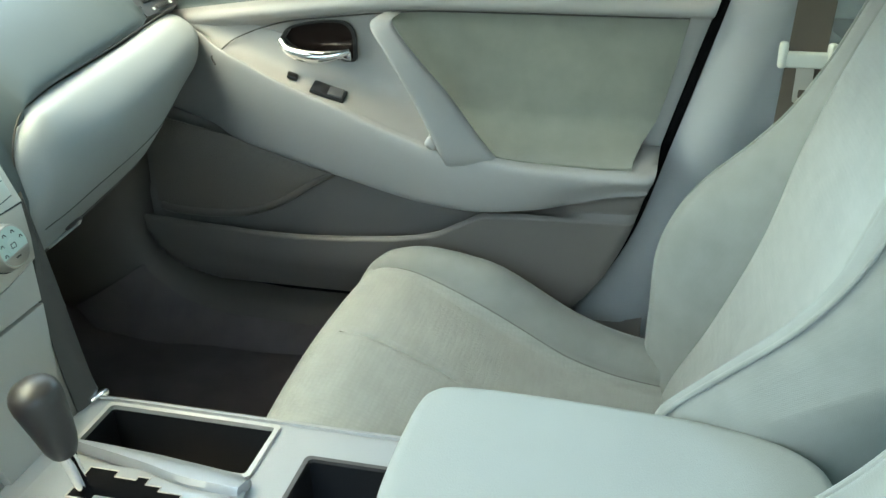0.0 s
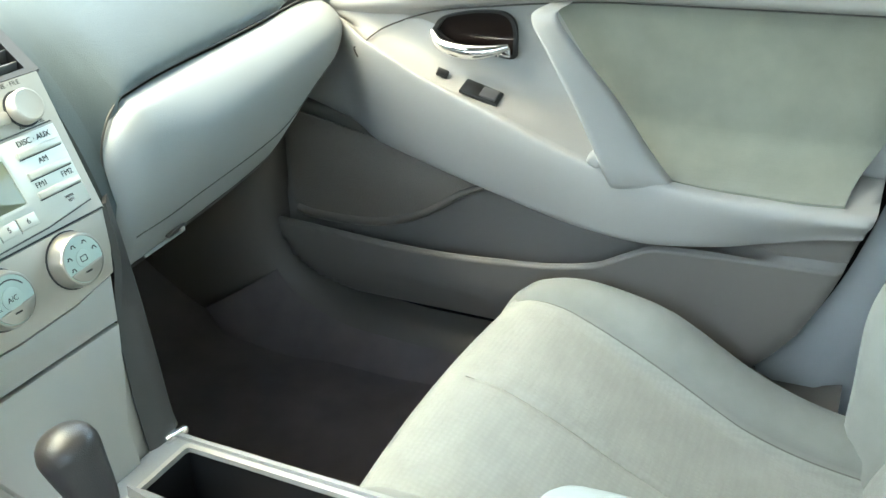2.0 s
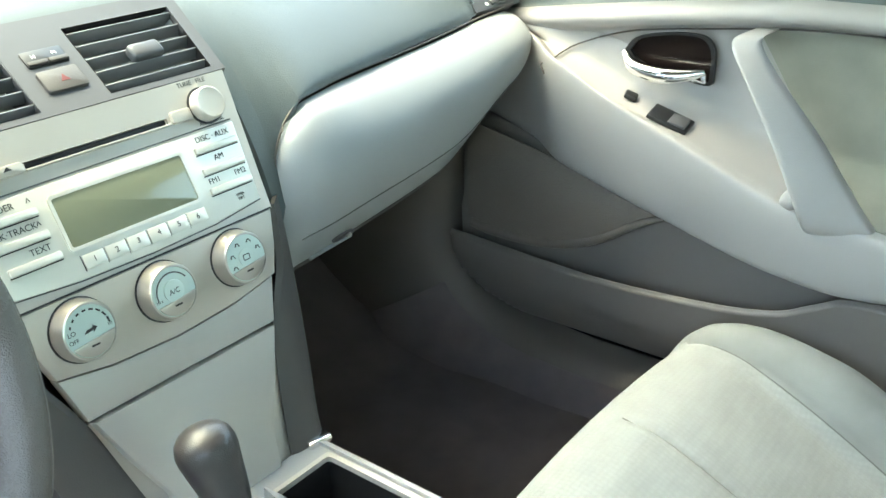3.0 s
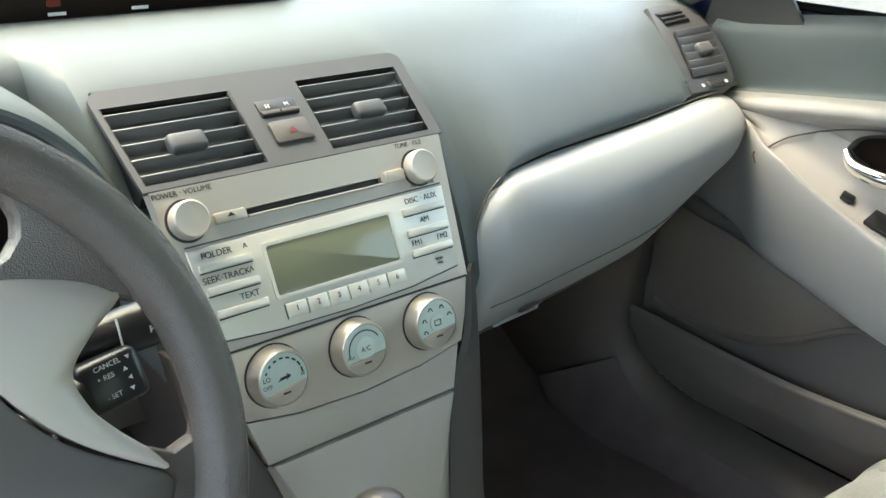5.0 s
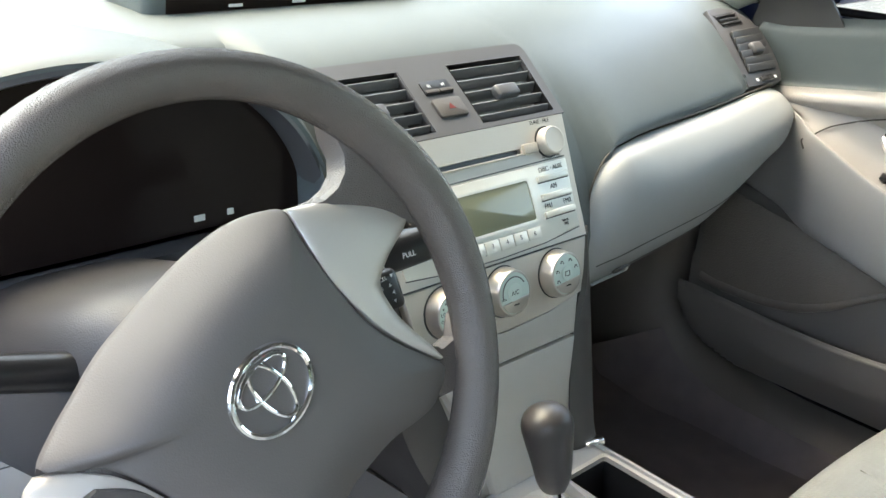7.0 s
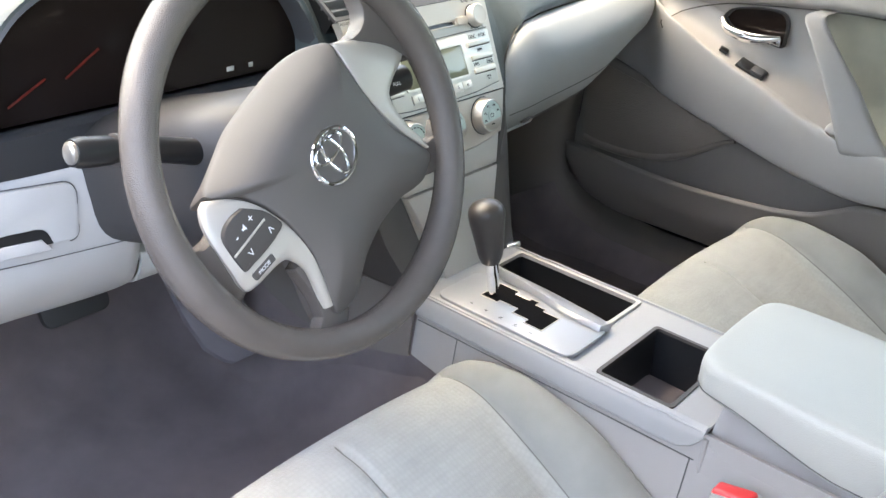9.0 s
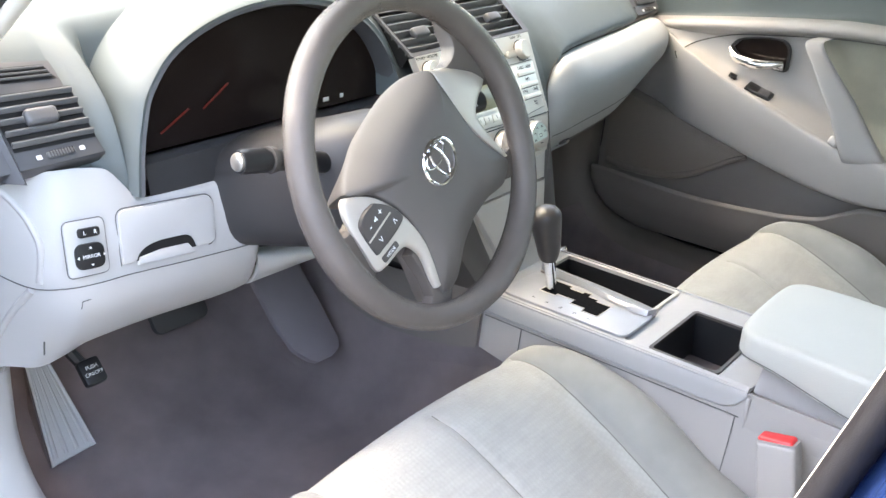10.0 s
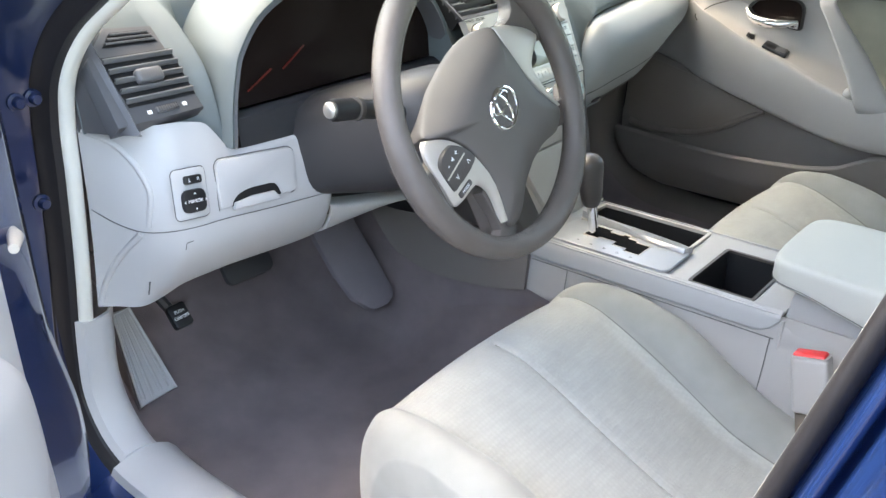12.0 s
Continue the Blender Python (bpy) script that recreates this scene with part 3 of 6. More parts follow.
def taper(bm, m, y0, y1, w0, w1, x0=0.0, r=0.0):
    """Narrows a mesh laid out in m's plane: its width is w0 at y0 and w1 at y1, of half-width 1."""
    for v in bm.verts:
        f = (v.co.y - y0) / (y1 - y0)
        over = v.co.y - (y1 - r)
        if r and over > 0 and abs(v.co.x) > 0.99:
            v.co.x -= math.copysign((r - math.sqrt(max(0.0, r * r - over * over))) / w1, v.co.x)
        v.co.x *= w0 + (w1 - w0) * f
    bmesh.ops.transform(bm, matrix=m, verts=bm.verts)
    return bm


vents = part("vent_panel", taper(plate_with_holes((-1, 1, 0, 0.0975), [(-0.962, 0.006, -0.245, 0.080), (0.195, 0.006, 0.915, 0.080)], F1, 0.004, VENT, "", None, more=(0.0855, 0.0885, 0.0915, 0.0940, 0.0960, 0.0970)), F1, 0, 0.0975, 0.1405, 0.148, r=0.0118), VENT, dash, "dark grey centre vent panel")
grille("vent", None, (-0.136, 0.006, -0.0345, 0.080, -0.006, 0), F1, 5, (-0.09, 0.037, 0.031, 0.017), vents)
grille("vent", None, (0.0272, 0.006, 0.1285, 0.080, 0.002, 0.006), F1, 5, (0.082, 0.038, 0.031, 0.016), vents)
part("hazard_button", prism(rounded(-0.019, 0.019, 0.017, 0.041, 0.003), F1, 0.003, 0.0012), DARKGREY, vents, "dark hazard button with a red triangle")
bm = prism([(-0.004, 0.027), (0.004, 0.027), (0, 0.034)], F1 @ T(0, 0, 0.003), 0.0003)
part("triangle", bm, NEEDLE, vents)
part("clock_buttons", prism(rounded(-0.019, 0.047, 0.017, 0.064, 0.002), F1, 0.0012, 0.0005), BLACK, vents)
for xx, letter in ((-0.01, "H"), (0.008, "M")):
    part("button", prism(rounded(xx - 0.0085, 0.0485, xx + 0.0085, 0.0525, 0.001), F1 @ T(0, 0, 0.0012), 0.002, 0.0006), DARKGREY, vents)
    text(letter, 0.0055, F1 @ T(xx, 0.0575, 0.0014), WHITE, vents)

radio = thing("radio", "satin silver factory car radio with grey display", "radio", at=(0, 0.20, 0.85))
bm = taper(plate_with_holes((-1, 1, 0.0, 0.1285), [(-0.49, 0.0972, 0.47, 0.1022)], F2, 0.012, SILVER, "", None), F2, 0, 0.1285, 0.1245, 0.1365)
part("front_panel", bm, SILVER, radio)
part("disc_slot", box(0.128, 0.004, 0.004, F2 @ T(-0.001, 0.0997, -0.006)), BLACK, radio, "black disc slot")
part("slot_lip", box(0.13, 0.0018, 0.003, F2 @ T(-0.001, 0.0960, 0.0012), 0.0006), SILVER, radio)
# raised inner panel with display and keys
inner = part("key_panel", prism([(-0.1165, 0.0105), (-0.065, 0.006), (0.0, 0.0045), (0.065, 0.006), (0.1165, 0.0115), (0.1225, 0.083), (-0.1225, 0.081)], F2, 0.002, 0.0008), RADIO, radio, "pale greenish key panel")
F2I = F2 @ T(0, 0, 0.002)
part("display_frame", frame_ring(rounded(-0.0632, 0.0278, 0.0602, 0.0727, 0.003), rounded(-0.0605, 0.0305, 0.0575, 0.0700, 0.002), F2I, 0.0018, 0.0005), RADIO, inner)
part("display", prism(rounded(-0.061, 0.030, 0.058, 0.0705, 0.002), F2I, 0.0012, 0.0004), LCD, inner, "olive grey liquid crystal display")
for x0, y0, x1 in ((0.073, 0.0645, 0.118), (0.072, 0.0460, 0.1165), (0.071, 0.0285, 0.1155), (-0.117, 0.0625, -0.073), (-0.115, 0.0445, -0.072), (-0.112, 0.0265, -0.070)):
    part("key", prism(rounded(x0, y0, x1, y0 + 0.0062, 0.0015), F2I, 0.003, 0.001), RADIO, inner)
    part("key_gap", box(x1 - x0, 0.0010, 0.0004, F2I @ T((x0 + x1) / 2, y0 - 0.0006, 0.0002)), INK, inner)
for line in ([(-0.122, 0.0835), (0.122, 0.0855)], [(-0.1165, 0.010), (-0.065, 0.0055), (0.0, 0.0040), (0.065, 0.0055), (0.1165, 0.011)]):
    part("panel_gap", tube([F2 @ Vector((x, y, 0.0005)) for x, y in line], 0.0007, 6), SEAM, radio)
part("panel_gap", box(0.246, 0.0016, 0.001, F2 @ T(0, 0.0004, 0.0006)), INK, radio)
for s, x, y in (("DISC · AUX", 0.096, 0.0765), ("AM", 0.094, 0.0580), ("FM1", 0.080, 0.0400), ("FM2", 0.108, 0.0400), ("FOLDER", -0.100, 0.0745), ("SEEK·TRACK", -0.097, 0.0560), ("TEXT", -0.083, 0.0380)):
    text(s, 0.0070, F2I @ T(x, y, 0.0003), INK, inner)
for y in (0.0745, 0.056):
    text("^", 0.009, F2I @ T(-0.076, y - 0.001, 0.0003), INK, inner)
text("POWER · VOLUME", 0.0058, F2 @ T(-0.112, 0.1243, 0.0003), INK, radio)
text("TUNE · FILE", 0.0058, F2 @ T(0.100, 0.1248, 0.0003), INK, radio)
text("AUDIO CTRL", 0.0045, F2 @ T(0.104, 0.0885, 0.0003), INK, radio)
text("WMA", 0.0036, F2I @ T(0.098, 0.0215, 0.0003), INK, inner)
text("MP3", 0.0036, F2I @ T(0.098, 0.0178, 0.0003), INK, inner)
for i in range(6):
    x = -0.048 + 0.0195 * i
    low = 0.012 - 0.0016 * (1 - abs(i - 2.5) / 2.5)
    part("preset_key", prism([(x - 0.0092, low), (x + 0.0092, low), (x + 0.0092, 0.0228), (x - 0.0092, 0.0228)], F2I, 0.0016, 0.0005), RADIO, inner)
    part("key_gap", box(0.0007, 0.0125, 0.0003, F2I @ T(x - 0.0098, 0.017, 0.0002)), INK, inner)
    text(str(i + 1), 0.0065, F2I @ T(x, 0.0175, 0.0019), INK, inner)
for x in (-0.1145, 0.103):
    part("knob_gap", lathe([(0.0166, -0.001), (0.0166, 0.0004), (0.0150, 0.0006)], F2 @ T(x, 0.103, 0.0), 36), COLUMN, radio, "dark gap round the knob")
    part("knob", lathe([(0.0146, 0.0), (0.0146, 0.0085), (0.0143, 0.0108), (0.0137, 0.0120), (0.0129, 0.0124), (0.0120, 0.0122), (0.0060, 0.0119)], F2 @ T(x, 0.103, 0.0), 40), SILVER, radio, "satin silver turning knob")
part("eject_button", prism(rounded(-0.094, 0.095, -0.068, 0.1035, 0.002), F2, 0.004, 0.0012), SILVER, radio)
part("eject_mark", prism([(-0.084, 0.099), (-0.077, 0.099), (-0.0805, 0.1022)], F2 @ T(0, 0, 0.004), 0.0003), INK, radio)
part("play_button", prism(rounded(0.066, 0.095, 0.086, 0.1055, 0.002), F2, 0.004, 0.0012), SILVER, radio)

# heater controls
heater = thing("heater_controls", "satin silver panel with three round heater dials", "climate control", at=(0, 0.16, 0.75))
part("panel", prism([(0.1235, 0.0975), (-0.1235, 0.0975), (-0.116, 0.064), (-0.108, 0.042), (-0.06, 0.034), (0, 0.031), (0.06, 0.034), (0.108, 0.042), (0.116, 0.064)], F3 @ T(0, 0, -0.012), 0.012, 0.0015), SILVER, heater)
part("lower_panel", prism([(0.1065, 0.040), (0.06, 0.032), (0, 0.029), (-0.06, 0.032), (-0.1065, 0.040), (-0.0945, 0.0008), (0.0945, 0.0008)], F3 @ T(0, 0, -0.016), 0.0125, 0.001), STACKLOW, heater)
MARKS = {-0.0785: "fan", -0.003: "A/C", 0.072: "flow"}
for x in (-0.0785, -0.003, 0.072):
    m = F3 @ T(x, 0.0705, 0) @ Matrix.Scale(0.88, 4)
    part("dial_gap", lathe([(0.0290, -0.001), (0.0290, 0.0006), (0.0280, 0.0008)], m, 36), COLUMN, heater)
    dial = part("dial", lathe([(0.0275, -0.002), (0.0275, 0.006), (0.0262, 0.009), (0.0256, 0.016), (0.0246, 0.0182), (0.0230, 0.0185), (0.0226, 0.0172)], m, 40), DIALRING, heater, "silver rimmed turning dial")
    part("dial_face", lathe([(0.0227, 0.0168), (0.0227, 0.0176)], m, 36), DIAL, dial, "pale mint dial face with black marks")
    part("pointer_cap", prism([(0.0220 * math.cos(radians(a)), 0.0220 * math.sin(radians(a))) for a in range(205, 351, 10)], m @ T(0, 0, 0.0176), 0.0012, 0.0004), DIALRING, dial)
    part("mark", prism(rounded(-0.004, -0.0008, 0.004, 0.0008, 0.0006, 3), m @ T(0, -0.0125, 0.0188), 0.0003), INK, dial)
    up = m @ T(0, 0, 0.0177)
    if MARKS[x] == "fan":
        for k, a in enumerate(range(10, 151, 20)):
            w = 0.0026 - 0.0002 * k
            part("mark", prism(rounded(-w, -0.0008, w, 0.0008, 0.0003, 3), up @ pose(0.0185 * math.cos(radians(a)), 0.0185 * math.sin(radians(a)), 0, 0, 0, a + 90), 0.0003), INK, dial)
        text("LO", 0.0058, up @ T(-0.0165, 0.0035), INK, dial)
        text("OFF", 0.0052, up @ T(-0.0165, -0.0035), INK, dial)
        text("HI", 0.0042, up @ T(0.0185, -0.001), INK, dial)
        part("flow_sign", prism([(-0.006, -0.002), (0.003, -0.001), (0.002, -0.003), (0.007, 0.0005), (0.003, 0.0035), (0.003, 0.0015), (-0.003, 0.001)], up @ T(0, 0.001), 0.0003), INK, dial)
    elif MARKS[x] == "A/C":
        part("arc", prism([(0.0185 * math.cos(radians(a)), 0.0185 * math.sin(radians(a))) for a in range(30, 200, 10)] + [(0.0172 * math.cos(radians(a)), 0.0172 * math.sin(radians(a))) for a in range(190, 29, -10)], up, 0.0003), SEAM, dial)
        part("centre_cap", prism([(0.0105 * math.cos(a), 0.0105 * math.sin(a) + 0.001) for a in span(0, 2 * math.pi * 23 / 24, 24)], up, 0.0010, 0.0004), DIAL, dial)
        text("A/C", 0.0068, m @ T(0, 0.0005, 0.0189), INK, dial)
        text("MAX", 0.0034, up @ T(-0.0165, -0.0040), INK, dial)
    else:
        for a in (20, 65, 115, 160, 200):
            q = up @ pose(0.0165 * math.cos(radians(a)), 0.0165 * math.sin(radians(a)), 0)
            part("flow_sign", prism([(-0.0022, -0.0012), (-0.0006, -0.0012), (-0.0004, 0.0006), (0.0022, 0.0008), (0.0018, 0.0018), (-0.0012, 0.0018), (-0.0014, 0.0), (-0.0022, 0.0)][::-1], q, 0.0003), INK, dial)
            part("flow_sign", box(0.0010, 0.0030, 0.0003, q @ pose(0.0026, -0.0006, 0.0001, 0, 0, 30)), INK, dial)
        part("centre_cap", prism([(0.0085 * math.cos(a), 0.0085 * math.sin(a) + 0.001) for a in span(0, 2 * math.pi * 23 / 24, 24)], up, 0.0010, 0.0004), DIAL, dial)
        part("heated_window_sign", frame_ring(rounded(-0.004, -0.002, 0.004, 0.004, 0.0008, 3), rounded(-0.0032, -0.0012, 0.0032, 0.0032, 0.0006, 3), up @ T(0, 0, 0.0010), 0.0003), INK, dial)

# storage bin below, and the dark side cheeks of the stack
part("bin_lid", prism([(0.0925, 0.1202), (-0.0925, 0.1202), (-0.075, 0.078), (-0.055, 0.036), (-0.05, 0.0), (0.05, 0.0), (0.055, 0.036), (0.075, 0.078)], F4 @ T(0, 0, -0.010), 0.010, 0.003), STACKLOW, dash, "silver grey storage bin lid")
part("bin_back", prism([(0.098, 0.119), (-0.098, 0.119), (-0.085, 0.0), (0.085, 0.0)], F4 @ T(0, 0, -0.022), 0.012), STACKLOW, dash)
for s in (-1, 1):
    CHEEK = [(0.85, 0.1255, 0.178, 0.150, 0.205), (0.80, 0.1185, 0.166, 0.146, 0.192), (0.755, 0.0965, 0.154, 0.139, 0.178), (0.70, 0.080, 0.136, 0.128, 0.160), (0.655, 0.068, 0.118, 0.112, 0.138), (0.632, 0.066, 0.112, 0.106, 0.124)]
    rows = []
    for k in cr(CHEEK, 24):
        z, xi, yi, xo, yo = k
        rows.append([(s * xi, yi + 0.004, z), (s * (xi + 0.006), yi + 0.001, z), (s * (xo - 0.008), yo - 0.017, z), (s * xo, yo - 0.010, z), (s * (xo + 0.003), yo + 0.02, z), (s * (xo + 0.001), 0.40, z)])
    part("stack_cheek", shell(rows, 0.004), DARKGREY, dash, "dark grey side cheek of the stack")
part("cheek_tip", box(0.026, 0.012, 0.010, pose(0.094, 0.112, 0.641, 0, 0, -10), 0.003), CHROME, dash, "bright clip at the foot of the stack")

# unseen box between footwells and cover over passenger's feet, added to block light
part("footwell_block", box(0.20, 0.66, 0.44, T(0.0, 0.60, 0.74), 0.01), BLACK, dash, "black box added behind the stack to block light between footwells")
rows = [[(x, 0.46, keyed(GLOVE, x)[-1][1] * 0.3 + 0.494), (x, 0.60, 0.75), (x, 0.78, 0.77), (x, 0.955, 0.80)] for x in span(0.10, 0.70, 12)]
part("under_cover", shell(rows, 0.004), BLACK, dash, "dark cover added under the dash to keep light off the footwell")

# clock display on the dash top
clock = thing("clock_display", "dark dash-top display with a small red lamp", "clock", at=(-0.04, 0.47, 1.05))
part("hood", box(0.34, 0.10, 0.055, pose(-0.03, 0.525, 1.062, 10), 0.012, 3), UPPER, clock)
part("screen", box(0.30, 0.004, 0.030, pose(-0.03, 0.4715, 1.065, 10), 0.002), LENS, clock)
part("warning_lamp", prism(rounded(-0.006, -0.002, 0.006, 0.004, 0.0015), pose(-0.108, 0.4685, 1.066, 100), 0.001), NEEDLE, clock, "small red lamp")
part("letter_bar", prism(rounded(-0.008, -0.0015, 0.008, 0.0015, 0.0005), pose(-0.106, 0.4685, 1.0575, 100), 0.0006), WHITE, clock)
part("letter_bar", prism(rounded(-0.008, -0.0015, 0.008, 0.0015, 0.0005), pose(-0.03, 0.4685, 1.0575, 100), 0.0006), WHITE, clock)


# side vents
def side_vent(s, plane, outline, main, upper, rows, wheel_at, deep=0.0066, tilt=52):
    """outline of the housing; main and upper louvre fields as inner lower, outer lower, outer upper, inner upper corner, all in the plane."""
    v = thing("side_vent", "dark grey louvred side air vent in the dash", "air vent", group="side air vents", at=(s * 0.64, 0.30, 0.93))

    def turned(q):
        area = sum(a[0] * b[1] - b[0] * a[1] for a, b in zip(q, q[1:] + q[:1]))
        return q if area > 0 else q[::-1]

    def Q(field, u, w):
        il, ol, ou, iu = (np.array(c) for c in field)
        return (il * (1 - u) + ol * u) * (1 - w) + (iu * (1 - u) + ou * u) * w

    def bar(p, q, hgt, thick, dz, tilt, name, mat, r=0.0008):
        p, q = np.array(p), np.array(q)
        if p[0] > q[0]:
            p, q = q, p
        c, d = (p + q) / 2, q - p
        part(name, box(np.linalg.norm(d), hgt, thick, plane @ T(c[0], c[1], dz) @ pose(0, 0, 0, 0, 0, math.degrees(math.atan2(d[1], d[0]))) @ pose(0, 0, 0, tilt), r, 3), mat, v)

    f = 0.0062
    part("housing", prism(turned(outline), plane @ T(0, 0, -0.018), 0.024, 0.004), VENT, v)
    # flat black sheets on the housing, painted for the shade between the slats
    for field in (main, upper):
        part("well", prism(turned([tuple(c) for c in field]), plane @ T(0, 0, f), 0.0005), BLACK, v, "black backing that darkens the duct behind the slats")
    for k in range(rows):
        w = (k + 0.55) / rows
        bar(Q(main, 0.0, w), Q(main, 1.0, w), deep, 0.0032, f + 0.003, tilt, "slat", SLAT, 0.0012)
    for w in (0.22, 0.52, 0.82):
        bar(Q(upper, 0.02, w), Q(upper, 0.98, w), 0.0026, 0.0024, f + 0.002, 25, "slat", SLAT, 0.0007)
    bar(Q(main, 0.34, 0.50), Q(main, 0.72, 0.50), 0.0175, 0.012, f + 0.006, 0, "slide_tab", SLAT, 0.0045)
    x, y = wheel_at
    bar((x - 0.015, y), (x + 0.015, y), 0.0075, 0.006, f, 0, "thumbwheel", SLAT, 0.002)
    for k in range(9):
        bar((x - 0.0125 + 0.0031 * k, y), (x - 0.0119 + 0.0031 * k, y), 0.0070, 0.0012, f + 0.003, 0, "knurl", BLACK, 0.0)
    for dx in (-0.0235, 0.0235):
        bar((x + dx - 0.0028, y), (x + dx + 0.0028, y), 0.0045, 0.0008, f + 0.0005, 0, "mark", WHITE, 0.0002)
    return v


side_vent(-1, face((0.262, 0.914), (0.345, 1.015)), [(-0.592, 0.012), (-0.708, 0.012), (-0.703, 0.094), (-0.692, 0.108), (-0.664, 0.131), (-0.604, 0.124)],
          [(-0.596, 0.030), (-0.684, 0.032), (-0.688, 0.095), (-0.598, 0.091)], [(-0.607, 0.102), (-0.678, 0.1062), (-0.661, 0.1225), (-0.615, 0.1190)], 5, (-0.6395, 0.0218))
side_vent(1, face((0.25415, 0.92336), (0.35093, 1.01015)), [(0.556, 0.015), (0.603, 0.014), (0.640, 0.015), (0.652, 0.024), (0.664, 0.045), (0.672, 0.068), (0.677, 0.099), (0.668, 0.123), (0.645, 0.142), (0.612, 0.149), (0.578, 0.146)],
          [(0.5734, 0.0347), (0.6430, 0.0345), (0.6640, 0.1045), (0.5917, 0.1021)], [(0.5897, 0.1130), (0.6398, 0.1158), (0.6337, 0.1364), (0.5828, 0.1341)], 6, (0.6075, 0.0227), 0.0112, 24)
# end block of the dash beside the driver's vent
rows = [[(-0.690, 0.252 + 0.085 * f, 0.918 + 0.105 * f), (-0.698, 0.262 + 0.08 * f, 0.918 + 0.10 * f), (-0.703, 0.285 + 0.07 * f, 0.915 + 0.095 * f), (-0.706, 0.35 + 0.04 * f, 0.905 + 0.09 * f)] for f in span(0, 1, 8)]
part("end_cap", shell(rows, 0.004), VENT, dash, "dark grey dash end cap")

# instrument cluster hood: arch through the opening's outline
ARCH = [(-0.568, 0.872), (-0.561, 0.915), (-0.551, 0.952), (-0.537, 0.983), (-0.500, 1.020), (-0.437, 1.046), (-0.365, 1.057), (-0.290, 1.052), (-0.222, 1.032), (-0.180, 1.002), (-0.152, 0.960), (-0.143, 0.918), (-0.140, 0.875)]
arch = cr(ARCH, 60)
mid = np.array((-0.35, 0.90))
rows = []
for y, g, dz in ((0.330, 0.945, 0.0), (0.290, 0.955, 0.0), (0.272, 0.962, 0.0), (0.260, 0.972, 0.0), (0.253, 0.988, 0.0), (0.252, 1.004, 0.001), (0.257, 1.018, 0.002), (0.270, 1.030, 0.003), (0.30, 1.042, 0.003), (0.36, 1.05, 0.001), (0.44, 1.055, -0.006), (0.56, 1.055, -0.026)):
    rows.append([(*(lambda q: (q[0], y + 0.10 * (q[1] - 0.9), q[1] + dz))(mid + (p - mid) * (g, g if p[1] > 0.9 else 1)),) for p in arch])
cluster = thing("instrument_cluster", "dark unlit instrument cluster under a grey hood", "instrument cluster", at=(-0.35, 0.30, 0.87))
part("hood_inner", shell(rows[:5], 0.004), VENT, cluster, "dark grey inner face of the hood")
part("hood", shell(rows[4:], 0.004), UPPER, cluster, "grey-green moulded hood")
lens_arch = [tuple(mid + (p - mid) * 0.962) for p in arch]
lens_arch = [(x, z) for x, z in lens_arch if z > 0.905]
part("lens", prism([(-0.546, 0.9)] + lens_arch + [(-0.152, 0.9)], Matrix(((1, 0, 0, 0), (0, 0.10, 1, 0.190), (0, 1, -0.10, 0), (0, 0, 0, 1))), 0.003), LENS, cluster, "smoked dark lens")
bm = loft([[(x, 0.300, 0.908), (x, 0.272, 0.908), (x, 0.262, 0.902), (x, 0.257, 0.87), (x, 0.262, 0.85)] for x in span(-0.550, -0.15, 20)])
bmesh.ops.solidify(bm, geom=list(bm.faces), thickness=0.004)
part("lower_bezel", bm, VENT, cluster, "dark grey bezel below the lens")
for x, z, a in ((-0.495, 0.937, 28), (-0.435, 0.955, 32)):
    part("needle", box(0.045, 0.0016, 0.0022, pose(x, 0.2755 + 0.1 * (z - 0.9), z, 0, -a, 0), 0.0005), NEEDLE, cluster, "red gauge needle")

for x, w in ((-0.257, 0.010), (-0.228, 0.006)):
    part("letter_bar", box(w, 0.001, 0.0055, pose(x, 0.2812, 0.9185, 0, 0, 0), 0.0003), CREAMTAB, cluster, "pale printed mark")

# ---- lower dash on the driver's side ----
KNEE = [
    (-0.706, [(0.352, 0.917), (0.352, 0.87), (0.352, 0.82), (0.355, 0.77), (0.36, 0.72), (0.365, 0.675)]),
    (-0.692, [(0.318, 0.917), (0.312, 0.87), (0.310, 0.82), (0.318, 0.77), (0.335, 0.72), (0.350, 0.675)]),
    (-0.672, [(0.290, 0.917), (0.276, 0.87), (0.266, 0.82), (0.275, 0.77), (0.300, 0.72), (0.325, 0.675)]),
    (-0.645, [(0.272, 0.917), (0.257, 0.872), (0.246, 0.82), (0.250, 0.765), (0.285, 0.715), (0.315, 0.682)]),
    (-0.60, [(0.265, 0.910), (0.252, 0.868), (0.240, 0.82), (0.243, 0.765), (0.280, 0.712), (0.320, 0.687)]),
    (-0.56, [(0.258, 0.868), (0.252, 0.858), (0.239, 0.815), (0.242, 0.76), (0.281, 0.709), (0.328, 0.686)]),
    (-0.424, [(0.257, 0.861), (0.249, 0.852), (0.237, 0.81), (0.240, 0.757), (0.276, 0.703), (0.332, 0.685)]),
    (-0.408, [(0.270, 0.857), (0.262, 0.845), (0.248, 0.81), (0.250, 0.758), (0.277, 0.704), (0.332, 0.686)]),
]
rows = []
for x in span(-0.706, -0.408, 60):
    rows.append([(x, *q) for q in cr(keyed(KNEE, x), 34)])
knee = part("knee_panel", shell(rows, 0.005), LIGHT, dash, "light grey lower panel with switch plate and tray")
